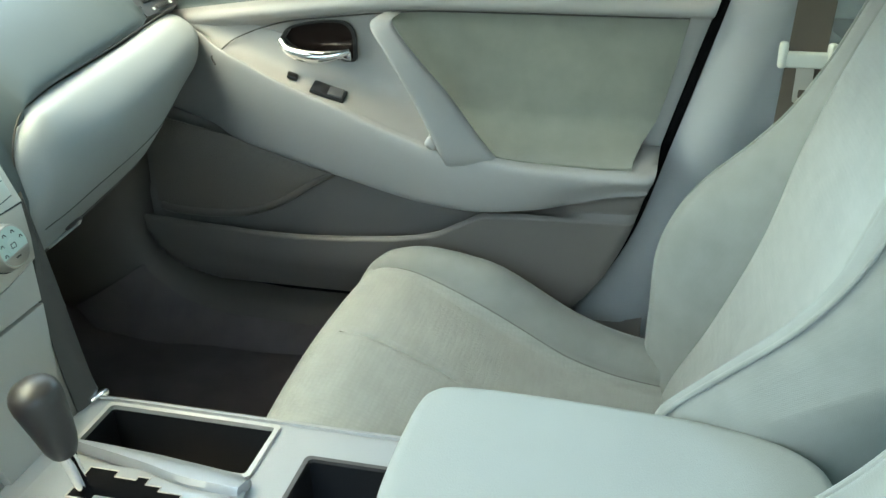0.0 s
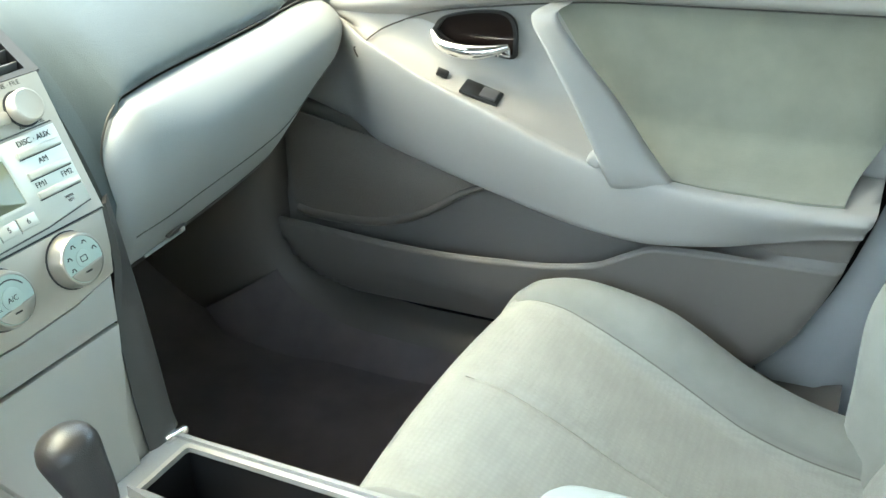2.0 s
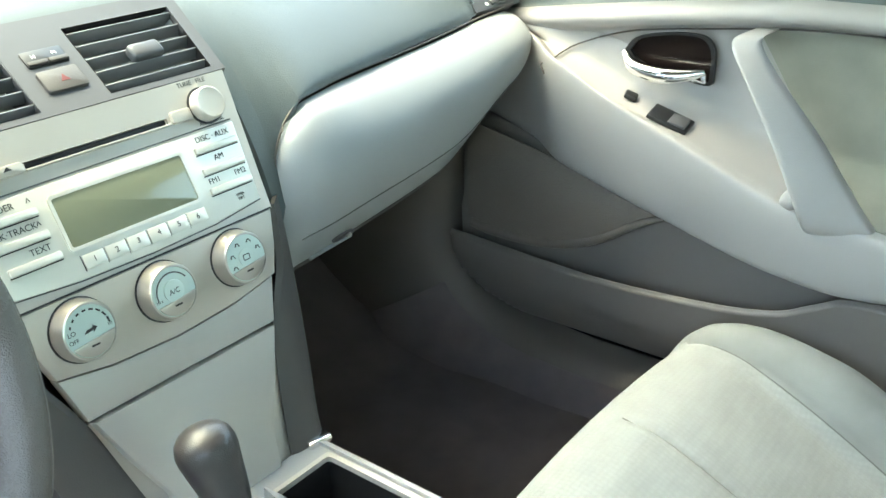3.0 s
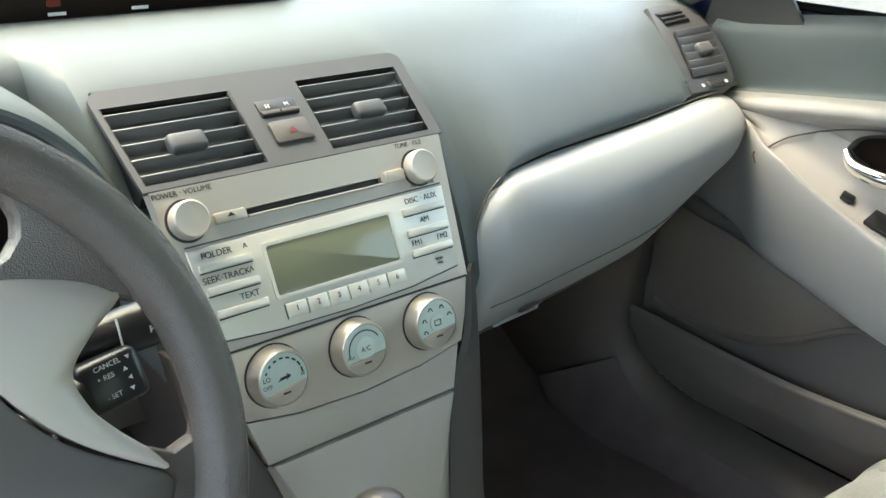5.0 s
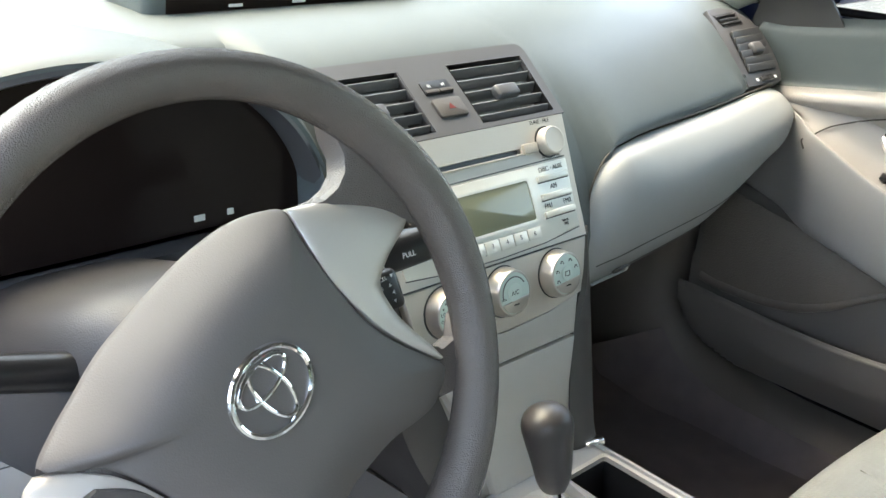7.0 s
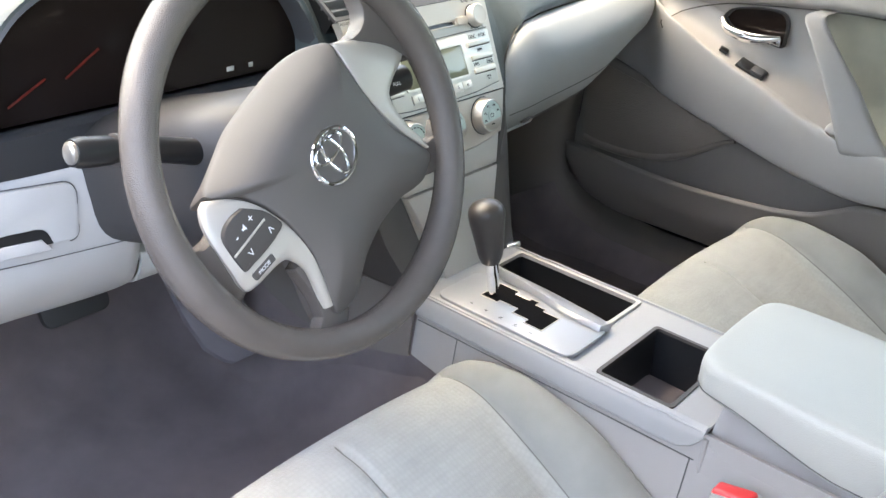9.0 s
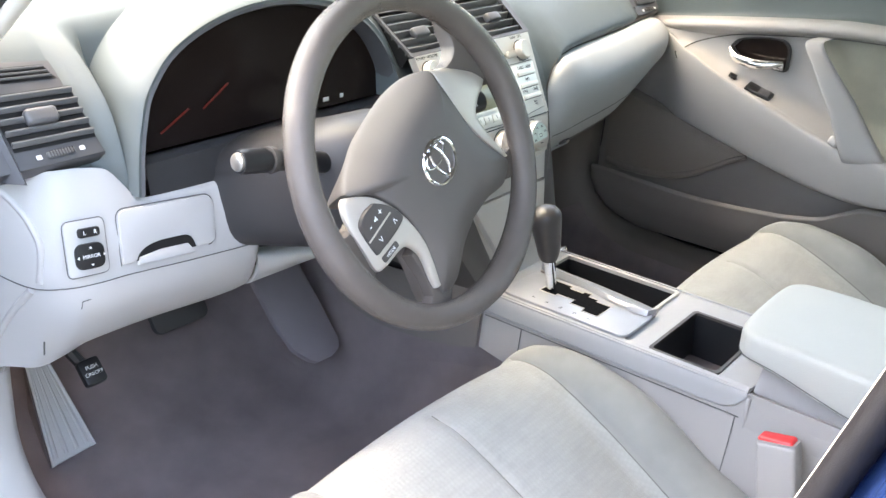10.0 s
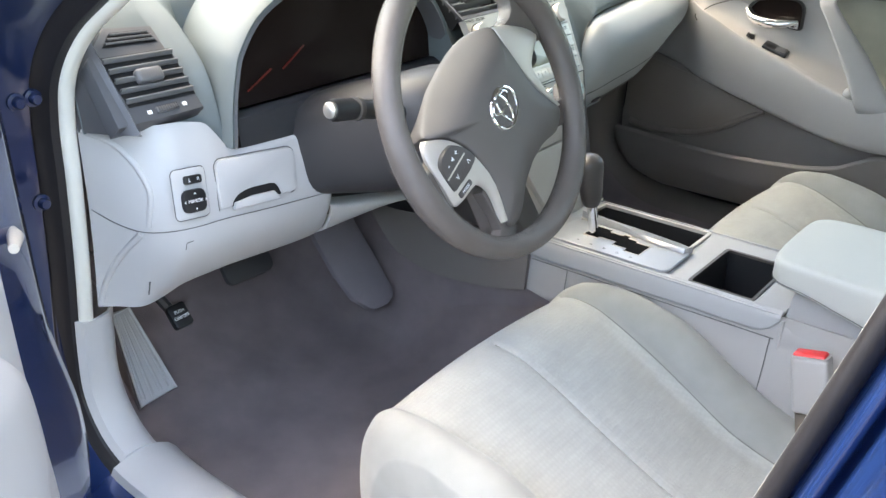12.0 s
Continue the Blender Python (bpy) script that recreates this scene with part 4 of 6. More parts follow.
# bottom cover and the strip that runs on below the column
rows = []
for x in span(-0.407, -0.19, 30):
    zt = float(keyed([(-0.408, 0.753), (-0.379, 0.744), (-0.315, 0.730), (-0.25, 0.716), (-0.19, 0.709)], x))
    rows.append([(x, *q) for q in cr([(0.275, zt + 0.003), (0.259, zt + 0.001), (0.2515, zt - 0.006), (0.2565, 0.4 * zt + 0.6 * 0.703), (0.2765, 0.7025), (0.332, 0.686)], 24)])
part("lower_strip", shell(rows, 0.004), LIGHT, dash)
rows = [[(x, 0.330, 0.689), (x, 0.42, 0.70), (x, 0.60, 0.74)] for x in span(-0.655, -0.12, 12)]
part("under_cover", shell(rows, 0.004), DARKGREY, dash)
part("column_surround", box(0.33, 0.02, 0.20, pose(-0.285, 0.30, 0.85, -8)), DARKGREY, dash, "dark grey panel round the steering column")

K1 = face((0.2355, 0.797), (0.2500, 0.862))
K2 = K1 @ T(-0.601, 0.0455) @ pose(0, 0, 0, 0, 0, -6) @ T(0.597, -0.040)
K3 = K2 @ T(-0.008, 0.0)
part("switch_plate", prism(rounded(-0.652, 0.004, -0.606, 0.062, 0.006), K3 @ T(0, 0, 0.002), 0.0022, 0.0008), LIGHT, knee)
part("plate_gap", tube([K3 @ Vector((x, y, 0.0024)) for x, y in rounded(-0.6525, 0.0035, -0.6055, 0.0625, 0.0065) + rounded(-0.6525, 0.0035, -0.6055, 0.0625, 0.0065)[:1]], 0.0006, 6), SEAM, knee)
part("mirror_selector", prism(rounded(-0.638, 0.044, -0.614, 0.054, 0.003), K3 @ T(0, 0, 0.005), 0.004, 0.0015), BLACK, knee, "black mirror selector rocker")
text("L", 0.006, K3 @ T(-0.632, 0.049, 0.0093), WHITE, knee)
text("R", 0.006, K3 @ T(-0.620, 0.049, 0.0093), WHITE, knee)
part("mirror_pad", prism(rounded(-0.644, 0.011, -0.612, 0.038, 0.008), K3 @ T(0, 0, 0.005), 0.005, 0.002), BLACK, knee, "black mirror adjuster pad")
text("MIRROR", 0.0055, K3 @ T(-0.628, 0.0245, 0.0103), WHITE, knee)
for dx, dy, rz in ((0, 0.009, 0), (0, -0.009, 180), (-0.0145, 0, 90), (0.0145, 0, -90)):
    part("arrow", prism([(-0.0017, -0.001), (0.0017, -0.001), (0, 0.0014)], K3 @ pose(-0.628 + dx, 0.0245 + dy, 0.0103, 0, 0, rz), 0.0003), WHITE, knee)
def arc(cx, cy, r, a0, a1, n=6):
    return [(cx + r * math.cos(radians(a)), cy + r * math.sin(radians(a))) for a in span(a0, a1, n)]


FINGER = [tuple(p) for p in cr([(-0.582, 0.010), (-0.577, 0.0175), (-0.568, 0.0235), (-0.552, 0.0275), (-0.53, 0.0285), (-0.514, 0.0275), (-0.507, 0.022), (-0.503, 0.012)], 24)]
TR = [(-0.597, 0.010)] + FINGER + arc(-0.485, 0.021, 0.009, 270, 360) + arc(-0.486, 0.056, 0.012, 0, 90) + arc(-0.588, 0.059, 0.009, 90, 180)
part("tray_front", prism(TR, K2 @ T(0, -0.003, 0.0005), 0.004, 0.0015), LIGHT, knee, "light grey pull-out tray front")
# flat black sheet in place of a shaded hollow
part("recess_shade", prism(FINGER[::-1], K2 @ T(0, -0.003, 0.0015), 0.0012), BLACK, knee, "black sheet standing for the shade in the finger recess")
part("tray_lip", prism([(-0.580, 0.006), (-0.577, 0.014), (-0.55, 0.018), (-0.515, 0.018), (-0.505, 0.006)][::-1], K2 @ T(0, -0.003, 0.0015), 0.005, 0.002), LIGHT, knee)
part("tray_seam", tube([K2 @ Vector((x, y - 0.003, 0.0008)) for x, y in [(-0.5985, 0.008)] + arc(-0.588, 0.059, 0.0105, 180, 90) + arc(-0.486, 0.056, 0.0135, 90, 0) + arc(-0.485, 0.021, 0.0105, 0, -90)], 0.0006, 6), SEAM, knee)
# long seam across the lower panel
part("panel_seam", tube([(x, y - 0.0032, z) for x, y, z in cr([(-0.705, 0.352, 0.81), (-0.695, 0.321, 0.798), (-0.682, 0.287, 0.792), (-0.663, 0.257, 0.795), (-0.632, 0.2445, 0.7955), (-0.597, 0.2385, 0.796), (-0.52, 0.237, 0.788), (-0.430, 0.236, 0.780)], 60)], 0.0006, 6), SEAM, knee)
for line in ([(-0.703, 0.344, 0.908), (-0.689, 0.311, 0.897), (-0.680, 0.289, 0.878), (-0.675, 0.276, 0.856), (-0.674, 0.270, 0.836), (-0.677, 0.276, 0.799)], [(-0.682, 0.286, 0.789), (-0.691, 0.321, 0.752), (-0.698, 0.348, 0.713), (-0.703, 0.36, 0.68)]):
    part("moulded_edge", tube([(x, y + 0.0022, z) for x, y, z in cr(line, 30)], 0.0042, 10), LIGHT, knee)
part("flap_edge", tube([(-0.672, 0.2985, 0.718), (-0.669, 0.3085, 0.697)], 0.001, 6), SEAM, knee)
part("cover_mark", tube([(-0.652, 0.2470, 0.770), (-0.650, 0.2465, 0.778), (-0.632, 0.2455, 0.778), (-0.628, 0.2460, 0.770)], 0.0006, 6), SEAM, knee)

# ---- steering column, stalks and wheel ----
RAKE = radians(22.2)
HUB = Vector((-0.3735, 0.0135, 0.931))
UP = Vector((0, math.sin(RAKE), math.cos(RAKE)))
OUT = Vector((0, -math.cos(RAKE), math.sin(RAKE)))
WHEEL0 = Matrix(((1, UP.x, OUT.x, HUB.x), (0, UP.y, OUT.y, HUB.y), (0, UP.z, OUT.z, HUB.z), (0, 0, 0, 1)))
WHEEL = WHEEL0 @ pose(0, 0, 0, 0, 0, 33)

column = thing("steering_column", "dark grey plastic steering column shroud", "steering column", at=(-0.3735, 0.15, 0.84))
rows = []
for d, w, h, dz in ((-0.045, 0.052, 0.052, 0), (-0.06, 0.062, 0.060, 0), (-0.10, 0.074, 0.070, -0.004), (-0.16, 0.082, 0.072, -0.004), (-0.24, 0.090, 0.070, 0.004), (-0.34, 0.095, 0.066, 0.012)):
    rows.append([WHEEL0 @ Vector((w * math.copysign(abs(math.cos(a)) ** 0.6, math.cos(a)), dz + h * math.copysign(abs(math.sin(a)) ** 0.6, math.sin(a)), d)) for a in span(0, 2 * math.pi * 31 / 32, 32)])
part("shroud", loft(rows, closed=True, caps=True), COLUMN, column)
stalk = part("lamp_stalk", tube([WHEEL0 @ Vector(p) for p in ((-0.06, 0.020, -0.085), (-0.11, 0.034, -0.080), (-0.150, 0.042, -0.074))], [0.012, 0.0112, 0.0108], 14), BLACK, column, "black lamp stalk with a bright end")
part("stalk_end", tube([WHEEL0 @ Vector(p) for p in ((-0.150, 0.042, -0.074), (-0.176, 0.046, -0.071), (-0.183, 0.047, -0.070))], [0.0125, 0.0128, 0.0110], 18), BLACK, stalk, "black twist end")
# silver disc added as the bright highlight on the black tip
part("end_cap", tube([WHEEL0 @ Vector(p) for p in ((-0.1825, 0.0470, -0.0700), (-0.1850, 0.0473, -0.0698), (-0.1865, 0.0475, -0.0697))], [0.0095, 0.009, 0.006], 18), DIALRING, stalk, "silver disc standing for the highlight on the tip")
part("stalk_collar", tube([WHEEL0 @ Vector(p) for p in ((-0.138, 0.040, -0.0755), (-0.145, 0.041, -0.0745))], 0.0138, 16), DARKGREY, stalk)
wiper = part("wiper_stalk", tube([WHEEL0 @ Vector(p) for p in ((0.06, 0.026, -0.090), (0.12, 0.032, -0.080), (0.160, 0.036, -0.073), (0.196, 0.038, -0.068))], [0.011, 0.0125, 0.0145, 0.014], 14), BLACK, column, "black wiper stalk")
text("PULL", 0.0055, WHEEL0 @ T(0.172, 0.034, -0.0565), WHITE, wiper)
part("ring_mark", box(0.0012, 0.020, 0.0008, WHEEL0 @ T(0.150, 0.035, -0.0598), 0.0002), WHITE, wiper)
cruise = part("cruise_stalk", tube([WHEEL0 @ Vector(p) for p in ((0.05, -0.012, -0.070), (0.10, 0.004, -0.062), (0.124, 0.010, -0.060))], [0.009, 0.010, 0.012], 14), BLACK, column, "black cruise control stalk")
part("cruise_end", box(0.036, 0.030, 0.022, WHEEL0 @ pose(0.138, 0.013, -0.061, 0, 0, 8), 0.005, 3), BLACK, cruise)
CR = WHEEL0 @ pose(0.138, 0.013, -0.0497, 0, 0, 8)
text("CANCEL", 0.0041, CR @ T(-0.001, 0.0100, 0), WHITE, cruise)
text("+ RES", 0.0041, CR @ T(-0.004, 0.0040, 0), WHITE, cruise)
text("- SET", 0.0041, CR @ T(-0.003, -0.0075, 0), WHITE, cruise)
for ax, ay, az in ((0.0075, 0.0042, 0), (0.0085, -0.0015, 90), (0.0075, -0.0075, 180), (0.011, 0.0100, 180)):
    part("arrow", prism([(-0.0014, -0.0010), (0.0014, -0.0010), (0, 0.0014)], CR @ pose(ax, ay, 0, 0, 0, az), 0.0003), WHITE, cruise)

wheel = thing("steering_wheel", "grey-brown steering wheel turned a little, silver spoke trim", "steering wheel", at=tuple(HUB))
rows = []
for i in range(97):
    a = 2 * math.pi * i / 96
    c = Vector((math.cos(a), math.sin(a), 0))
    grip = 1.0 + 0.06 * math.cos(4 * a)
    rows.append([WHEEL @ (c * (0.1700 + 0.0150 * grip * math.cos(b)) + Vector((0, 0, 0.0172 * grip * math.sin(b)))) for b in span(0, 2 * math.pi * 15 / 16, 16)])
part("rim", loft(rows, closed=True), LEATHER, wheel, "grained grey-brown rim, shiny with wear")


# airbag cover: (x, y, height of its edge) down one side, from the top
PAD_HALF = [(0.0, 0.064, -0.034), (0.035, 0.063, -0.033), (0.063, 0.059, -0.028), (0.080, 0.053, -0.019), (0.0905, 0.0440, -0.010), (0.0840, 0.032, -0.003), (0.0778, 0.014, 0.003),
            (0.0745, -0.009, 0.005), (0.0745, -0.037, 0.004), (0.081, -0.064, 0.002), (0.0960, -0.101, -0.002), (0.094, -0.113, -0.006), (0.075, -0.1185, -0.006), (0.058, -0.114, -0.005), (0.034, -0.1045, -0.004), (0.0, -0.100, -0.004)]
edge_line = [tuple(p) for p in cr(PAD_HALF, 61)]
LEFT_CORNER = [(0.083, 0.0565, -0.022), (0.1010, 0.0525, -0.0130), (0.0935, 0.0415, -0.0065)]
left_line = [tuple(p) for p in cr(PAD_HALF[:3] + LEFT_CORNER + PAD_HALF[5:], 61)]
edge_line = edge_line + [(-x, y, h) for x, y, h in left_line[-2:0:-1]]
rows = [[(x, y - 0.012, -0.052) for x, y, h in edge_line], [(x, y, h - 0.006) for x, y, h in edge_line]]
for g in (1.0, 0.995, 0.985, 0.96, 0.92, 0.86, 0.78, 0.68, 0.55, 0.4, 0.22, 0.05):
    swell = math.sin(min(1.0, (1.0 - g) / 0.48) * math.pi / 2)
    rows.append([(x * g, -0.012 + (y + 0.012) * g, h + 0.0012 * min(1.0, (1.0 - g) / 0.01) + (0.0125 - h) * swell) for x, y, h in edge_line])
bm = loft(rows, closed=True, caps=True)
bmesh.ops.transform(bm, matrix=WHEEL, verts=bm.verts)
pad = part("airbag_pad", bm, PAD, wheel, "dark grey airbag cover")
# spoke trim: across from the pad's seam to its outer edge, station by station: x, y at the seam, x, y outside, heights of both
TRIM = [(0.0912, 0.0432, 0.0925, 0.0428, -0.010, -0.011), (0.0870, 0.0335, 0.1170, 0.0262, -0.003, -0.009), (0.0798, 0.0141, 0.1400, 0.0010, 0.003, -0.007), (0.0768, 0.0000, 0.1520, -0.0190, 0.0045, -0.007),
        (0.0762, -0.0120, 0.1490, -0.0250, 0.005, -0.007), (0.0760, -0.0220, 0.1250, -0.0272, 0.005, -0.006), (0.0764, -0.0300, 0.1050, -0.0330, 0.0045, -0.004), (0.0785, -0.0460, 0.0978, -0.0500, 0.004, -0.002),
        (0.0832, -0.0640, 0.0982, -0.0685, 0.002, -0.003), (0.0905, -0.0840, 0.1010, -0.0880, 0.000, -0.004), (0.0975, -0.1005, 0.1012, -0.1008, -0.002, -0.005)]
LEFT_TRIM = [(0.1055, 0.0515, 0.1068, 0.0512, -0.012, -0.012), (0.0950, 0.0425, 0.1150, 0.0505, -0.0075, -0.0085), (0.0860, 0.0300, 0.1249, 0.0415, -0.002, -0.005), (0.0805, 0.0170, 0.1318, 0.0256, 0.0015, -0.002),
             (0.0775, 0.0030, 0.1376, 0.0036, 0.004, 0.0), (0.0755, -0.0110, 0.1418, -0.0137, 0.0048, 0.0), (0.0752, -0.0220, 0.1375, -0.0228, 0.005, 0.0), (0.0752, -0.0280, 0.1110, -0.0282, 0.005, 0.0),
             (0.0755, -0.0330, 0.0975, -0.0330, 0.005, 0.001), (0.0765, -0.0430, 0.0915, -0.0435, 0.0045, 0.001), (0.0800, -0.0580, 0.0900, -0.0585, 0.0038, 0.0005), (0.0865, -0.0785, 0.0957, -0.0770, 0.001, -0.001), (0.0940, -0.1000, 0.1018, -0.0960, -0.002, -0.003)]
for s in (-1, 1):
    rows = []
    for xi, yi, xo, yo, hi, ho in cr(TRIM if s > 0 else LEFT_TRIM, 61):
        row = [(s * xi, yi, -0.018)]
        for f in (0.0, 0.03, 0.15, 0.3, 0.45, 0.6, 0.75, 0.88, 0.95, 0.985, 1.0):
            h = hi + (ho - hi) * f + (0.0035 if s > 0 else 0.0012) * math.sin(math.pi * min(1.0, f)) - 0.0022 * max(0.0, (f - 0.88) / 0.12) ** 2 - 0.0010 * max(0.0, 1 - f / 0.03)
            row.append((s * (xi + (xo - xi) * f), yi + (yo - yi) * f, h))
        rows.append(row + [(s * xo, yo, -0.018 if s > 0 else ho - 0.006)])
    bm = loft(rows, closed=True, caps=True)
    bmesh.ops.transform(bm, matrix=WHEEL, verts=bm.verts)
    bez = part("spoke_trim", bm, SILVER, wheel, "satin silver spoke trim")
    # rubber spoke behind the trim
    top = [(0.088, 0.041), (0.105, 0.0350), (0.1155, 0.0300), (0.127, 0.0285)]
    o2 = [(s * x, y) for x, y in [(0.05, 0.040)] + top + [(0.1375, 0.0315), (0.1445, 0.0385), (0.148, 0.050), (0.158, 0.066), (0.166, 0.0), (0.162, -0.036), (0.154, -0.034), (0.149, -0.026), (0.125, -0.022), (0.10, -0.035), (0.09, -0.03), (0.05, -0.02)]]
    part("spoke", prism(o2 if s > 0 else o2[::-1], WHEEL @ T(0, 0, -0.026), 0.020, 0.006), LEATHER, wheel)
    o3 = [(s * x, y) for x, y in ((0.078, -0.05), (0.094, -0.05), (0.100, -0.085), (0.108, -0.101), (0.121, -0.105), (0.134, -0.097), (0.144, -0.098), (0.128, -0.120), (0.108, -0.138), (0.082, -0.122), (0.075, -0.10))]
    part("spoke", prism(o3 if s > 0 else o3[::-1], WHEEL @ T(0, 0, -0.022), 0.015, 0.004), LEATHER, wheel)
    if s < 0:
        bpad = [(-0.0941, 0.0294), (-0.0828, 0.0135), (-0.0790, -0.0017), (-0.0800, -0.0085), (-0.0939, -0.0100), (-0.1270, -0.0070), (-0.1318, -0.0023), (-0.1262, 0.0225), (-0.1188, 0.0305), (-0.1064, 0.0321)]
        SP = WHEEL @ T(-0.105, 0.010, 0.0042) @ pose(0, 0, 0, 0, -3.5, 0) @ T(0.105, -0.010, 0)
        sw = part("switch_pad", prism([tuple(p) for p in cr(bpad + bpad[:1], 49)[:-1]], SP @ T(0, 0, -0.0045), 0.006, 0.0012), DARKGREY, bez, "dark audio switch pad")
        part("divider", box(0.042, 0.0020, 0.0015, SP @ pose(-0.1086, 0.0094, 0.0014, 0, 0, -2), 0.0004), SILVER, sw)
        for t, x, y, turn in (("+", -0.0962, 0.0189, 0), ("-", -0.1166, 0.0187, 0), ("<", -0.0907, -0.0013, -90), (">", -0.1171, 0.0006, -90)):
            text(t, 0.011, SP @ pose(x, y, 0.0016, 0, 0, turn), WHITE, sw)
        part("speaker_sign", prism([(-0.002, -0.001), (0.0, -0.001), (0.0022, -0.003), (0.0022, 0.003), (0.0, 0.001), (-0.002, 0.001)], SP @ pose(-0.1067, 0.0186, 0.0015), 0.0003), WHITE, sw)
        MB = SP @ pose(-0.1175, -0.0175, 0, 0, 0, -6)
        part("mode_button", prism(rounded(-0.013, -0.0035, 0.013, 0.0035, 0.0018), MB @ T(0, 0, -0.005), 0.0060, 0.001), DARKGREY, bez)
        text("MODE", 0.005, MB @ T(0, 0, 0.0011), WHITE, bez)
# emblem: plain chrome oval rings
EM = WHEEL @ T(0.0, -0.0095, 0.0125)
badge = None
for rx, ry, tz, cy, w in ((0.0270, 0.0225, 0.003, 0.0, 0.0022), (0.0090, 0.0190, 0.003, 0.0, 0.0016), (0.0185, 0.0085, 0.003, 0.0085, 0.0016)):
    pts = [EM @ Vector((rx * math.cos(a), cy + ry * math.sin(a), tz * 0.5)) for a in span(0, 2 * math.pi, 49)]
    ring = part("badge" if badge is None else "badge_ring", tube(pts, w, 8, caps=False), CHROME, pad, "chrome oval badge")
    badge = badge or ring

# ---- centre console ----
console = thing("centre_console", "grey centre console with silver gear plate and open cubby", "centre console", at=(0, -0.1, 0.4))
CZ = 0.640
# top plate with openings for cup holder and cubby
bm = plate_with_holes((-0.104, 0.100, -0.285, 0.118), [(0.008, -0.098, 0.083, 0.088), (-0.090, -0.238, 0.047, -0.146)], None, 0.004, None, "", None)
bmesh.ops.transform(bm, matrix=T(0, 0, CZ), verts=bm.verts)
part("top_plate", bm, CONSOLE, console, "pale grey console top")
# side walls
for s in (-1, 1):
    rim, wall = [], []
    xo = 0.104 if s < 0 else 0.100
    for y in span(0.115, -0.285, 30):
        k = 0.25 + 0.75 * min(1.0, (y + 0.285) / 0.03) ** 0.5
        rim.append([(s * (xo - 0.008), y, CZ + 0.0035), (s * (xo - 0.003), y, CZ + 0.002), (s * xo, y, CZ - 0.003 * k), (s * (xo + 0.002), y, CZ - 0.012 * k), (s * (xo + 0.001), y, CZ - 0.031 * k), (s * (xo - 0.004), y, CZ - 0.036 * k)])
    for y in span(0.115, -0.62, 40):
        zb = float(keyed([(-0.62, 0.36), (-0.12, 0.40), (-0.02, 0.52), (0.115, 0.549)] if s < 0 else [(-0.62, 0.36), (0.115, 0.36)], y))
        lean = [(xo - 0.001 + 0.13 * (CZ - 0.045 - z), z) for z in (CZ - 0.045 + (zb - CZ + 0.045) * f for f in (0.0, 0.35, 0.7, 1.0))]
        wall.append([(s * (xo - 0.004), y, CZ - 0.004), (s * (xo - 0.003), y, CZ - 0.038)] + [(s * x, y, z) for x, z in lean])
    part("top_rim", shell(rim, 0.003), CONSOLE, console)
    part("side_wall", shell(wall, 0.004), DOOR, console, "warm grey console side")
for s in (-1, 1):
    rows = []
    for y in span(0.50, -0.02, 22):
        top = CZ - 0.10 * (y - 0.115) if y > 0.115 else CZ - 0.05
        rows.append([(s * 0.098, y, top), (s * 0.106, y, top - 0.06), (s * (0.112 + 0.1 * (y - 0.115)), y, 0.48), (s * (0.142 + 0.16 * (y - 0.115)), y, 0.36)])
    part("tunnel_side", shell(rows, 0.004), CARPET, console, "carpeted tunnel side")
# plastic trim that runs on from the console beside the pedals, in the shade-darkened door plastic
rows = []
for y in span(0.1155, 0.440, 30):
    zb = float(keyed([(0.112, 0.549), (0.19, 0.533), (0.285, 0.526), (0.369, 0.545), (0.421, 0.595), (0.445, 0.625)], y))
    top = CZ - 0.10 * (y - 0.115) - 0.002
    rows.append([(-0.1035 - 0.0085 * f - 0.06 * (y - 0.1155) * f - 0.003 * min(1.0, (y - 0.1155) / 0.03), y, top + (zb - top) * f) for f in span(0, 1, 8)])
part("tunnel_trim", shell(rows, 0.004), DOORSHADE, console, "warm grey trim beside the pedals")
for x in (0.046, -0.275):
    part("side_seam", tube([(-0.1035, x, CZ - 0.038), (-0.108, x + 0.001, 0.56), (-0.125, x + 0.004, 0.45)], 0.0007, 6), SEAM, console)
part("edge_seam", tube([(-0.1052, y, CZ - 0.0375) for y in span(0.11, -0.28, 20)], 0.0008, 6), SEAM, console)


def well(x0, y0, x1, y1, depth, z, mat, name, label=""):
    bm = bmesh.new()
    lo = [bm.verts.new((x, y, z - depth)) for x, y in ((x0 + 0.006, y0 + 0.006), (x1 - 0.006, y0 + 0.006), (x1 - 0.006, y1 - 0.006), (x0 + 0.006, y1 - 0.006))]
    up = [bm.verts.new((x, y, z)) for x, y in ((x0, y0), (x1, y0), (x1, y1), (x0, y1))]
    bm.faces.new(lo)
    for i in range(4):
        j = (i + 1) % 4
        bm.faces.new((lo[i], lo[j], up[j], up[i]))
    return part(name, bm, mat, console, label)


well(0.008, -0.098, 0.083, 0.088, 0.07, CZ - 0.001, BLACK, "cup_holder", "dark cup holder well")
well(-0.090, -0.238, 0.047, -0.146, 0.09, CZ - 0.001, BLACK, "cubby", "open dark storage cubby")
part("cubby_rim", frame_ring(rounded(-0.093, -0.241, 0.050, -0.143, 0.006), rounded(-0.0885, -0.2365, 0.0455, -0.1475, 0.005), T(0, 0, CZ - 0.002), 0.004, 0.001), DARKGREY, console)
part("cup_rim", frame_ring(rounded(0.005, -0.102, 0.087, 0.092, 0.005), rounded(0.009, -0.097, 0.082, 0.087, 0.004), T(0, 0, CZ - 0.002), 0.0055, 0.001), STACKLOW, console)
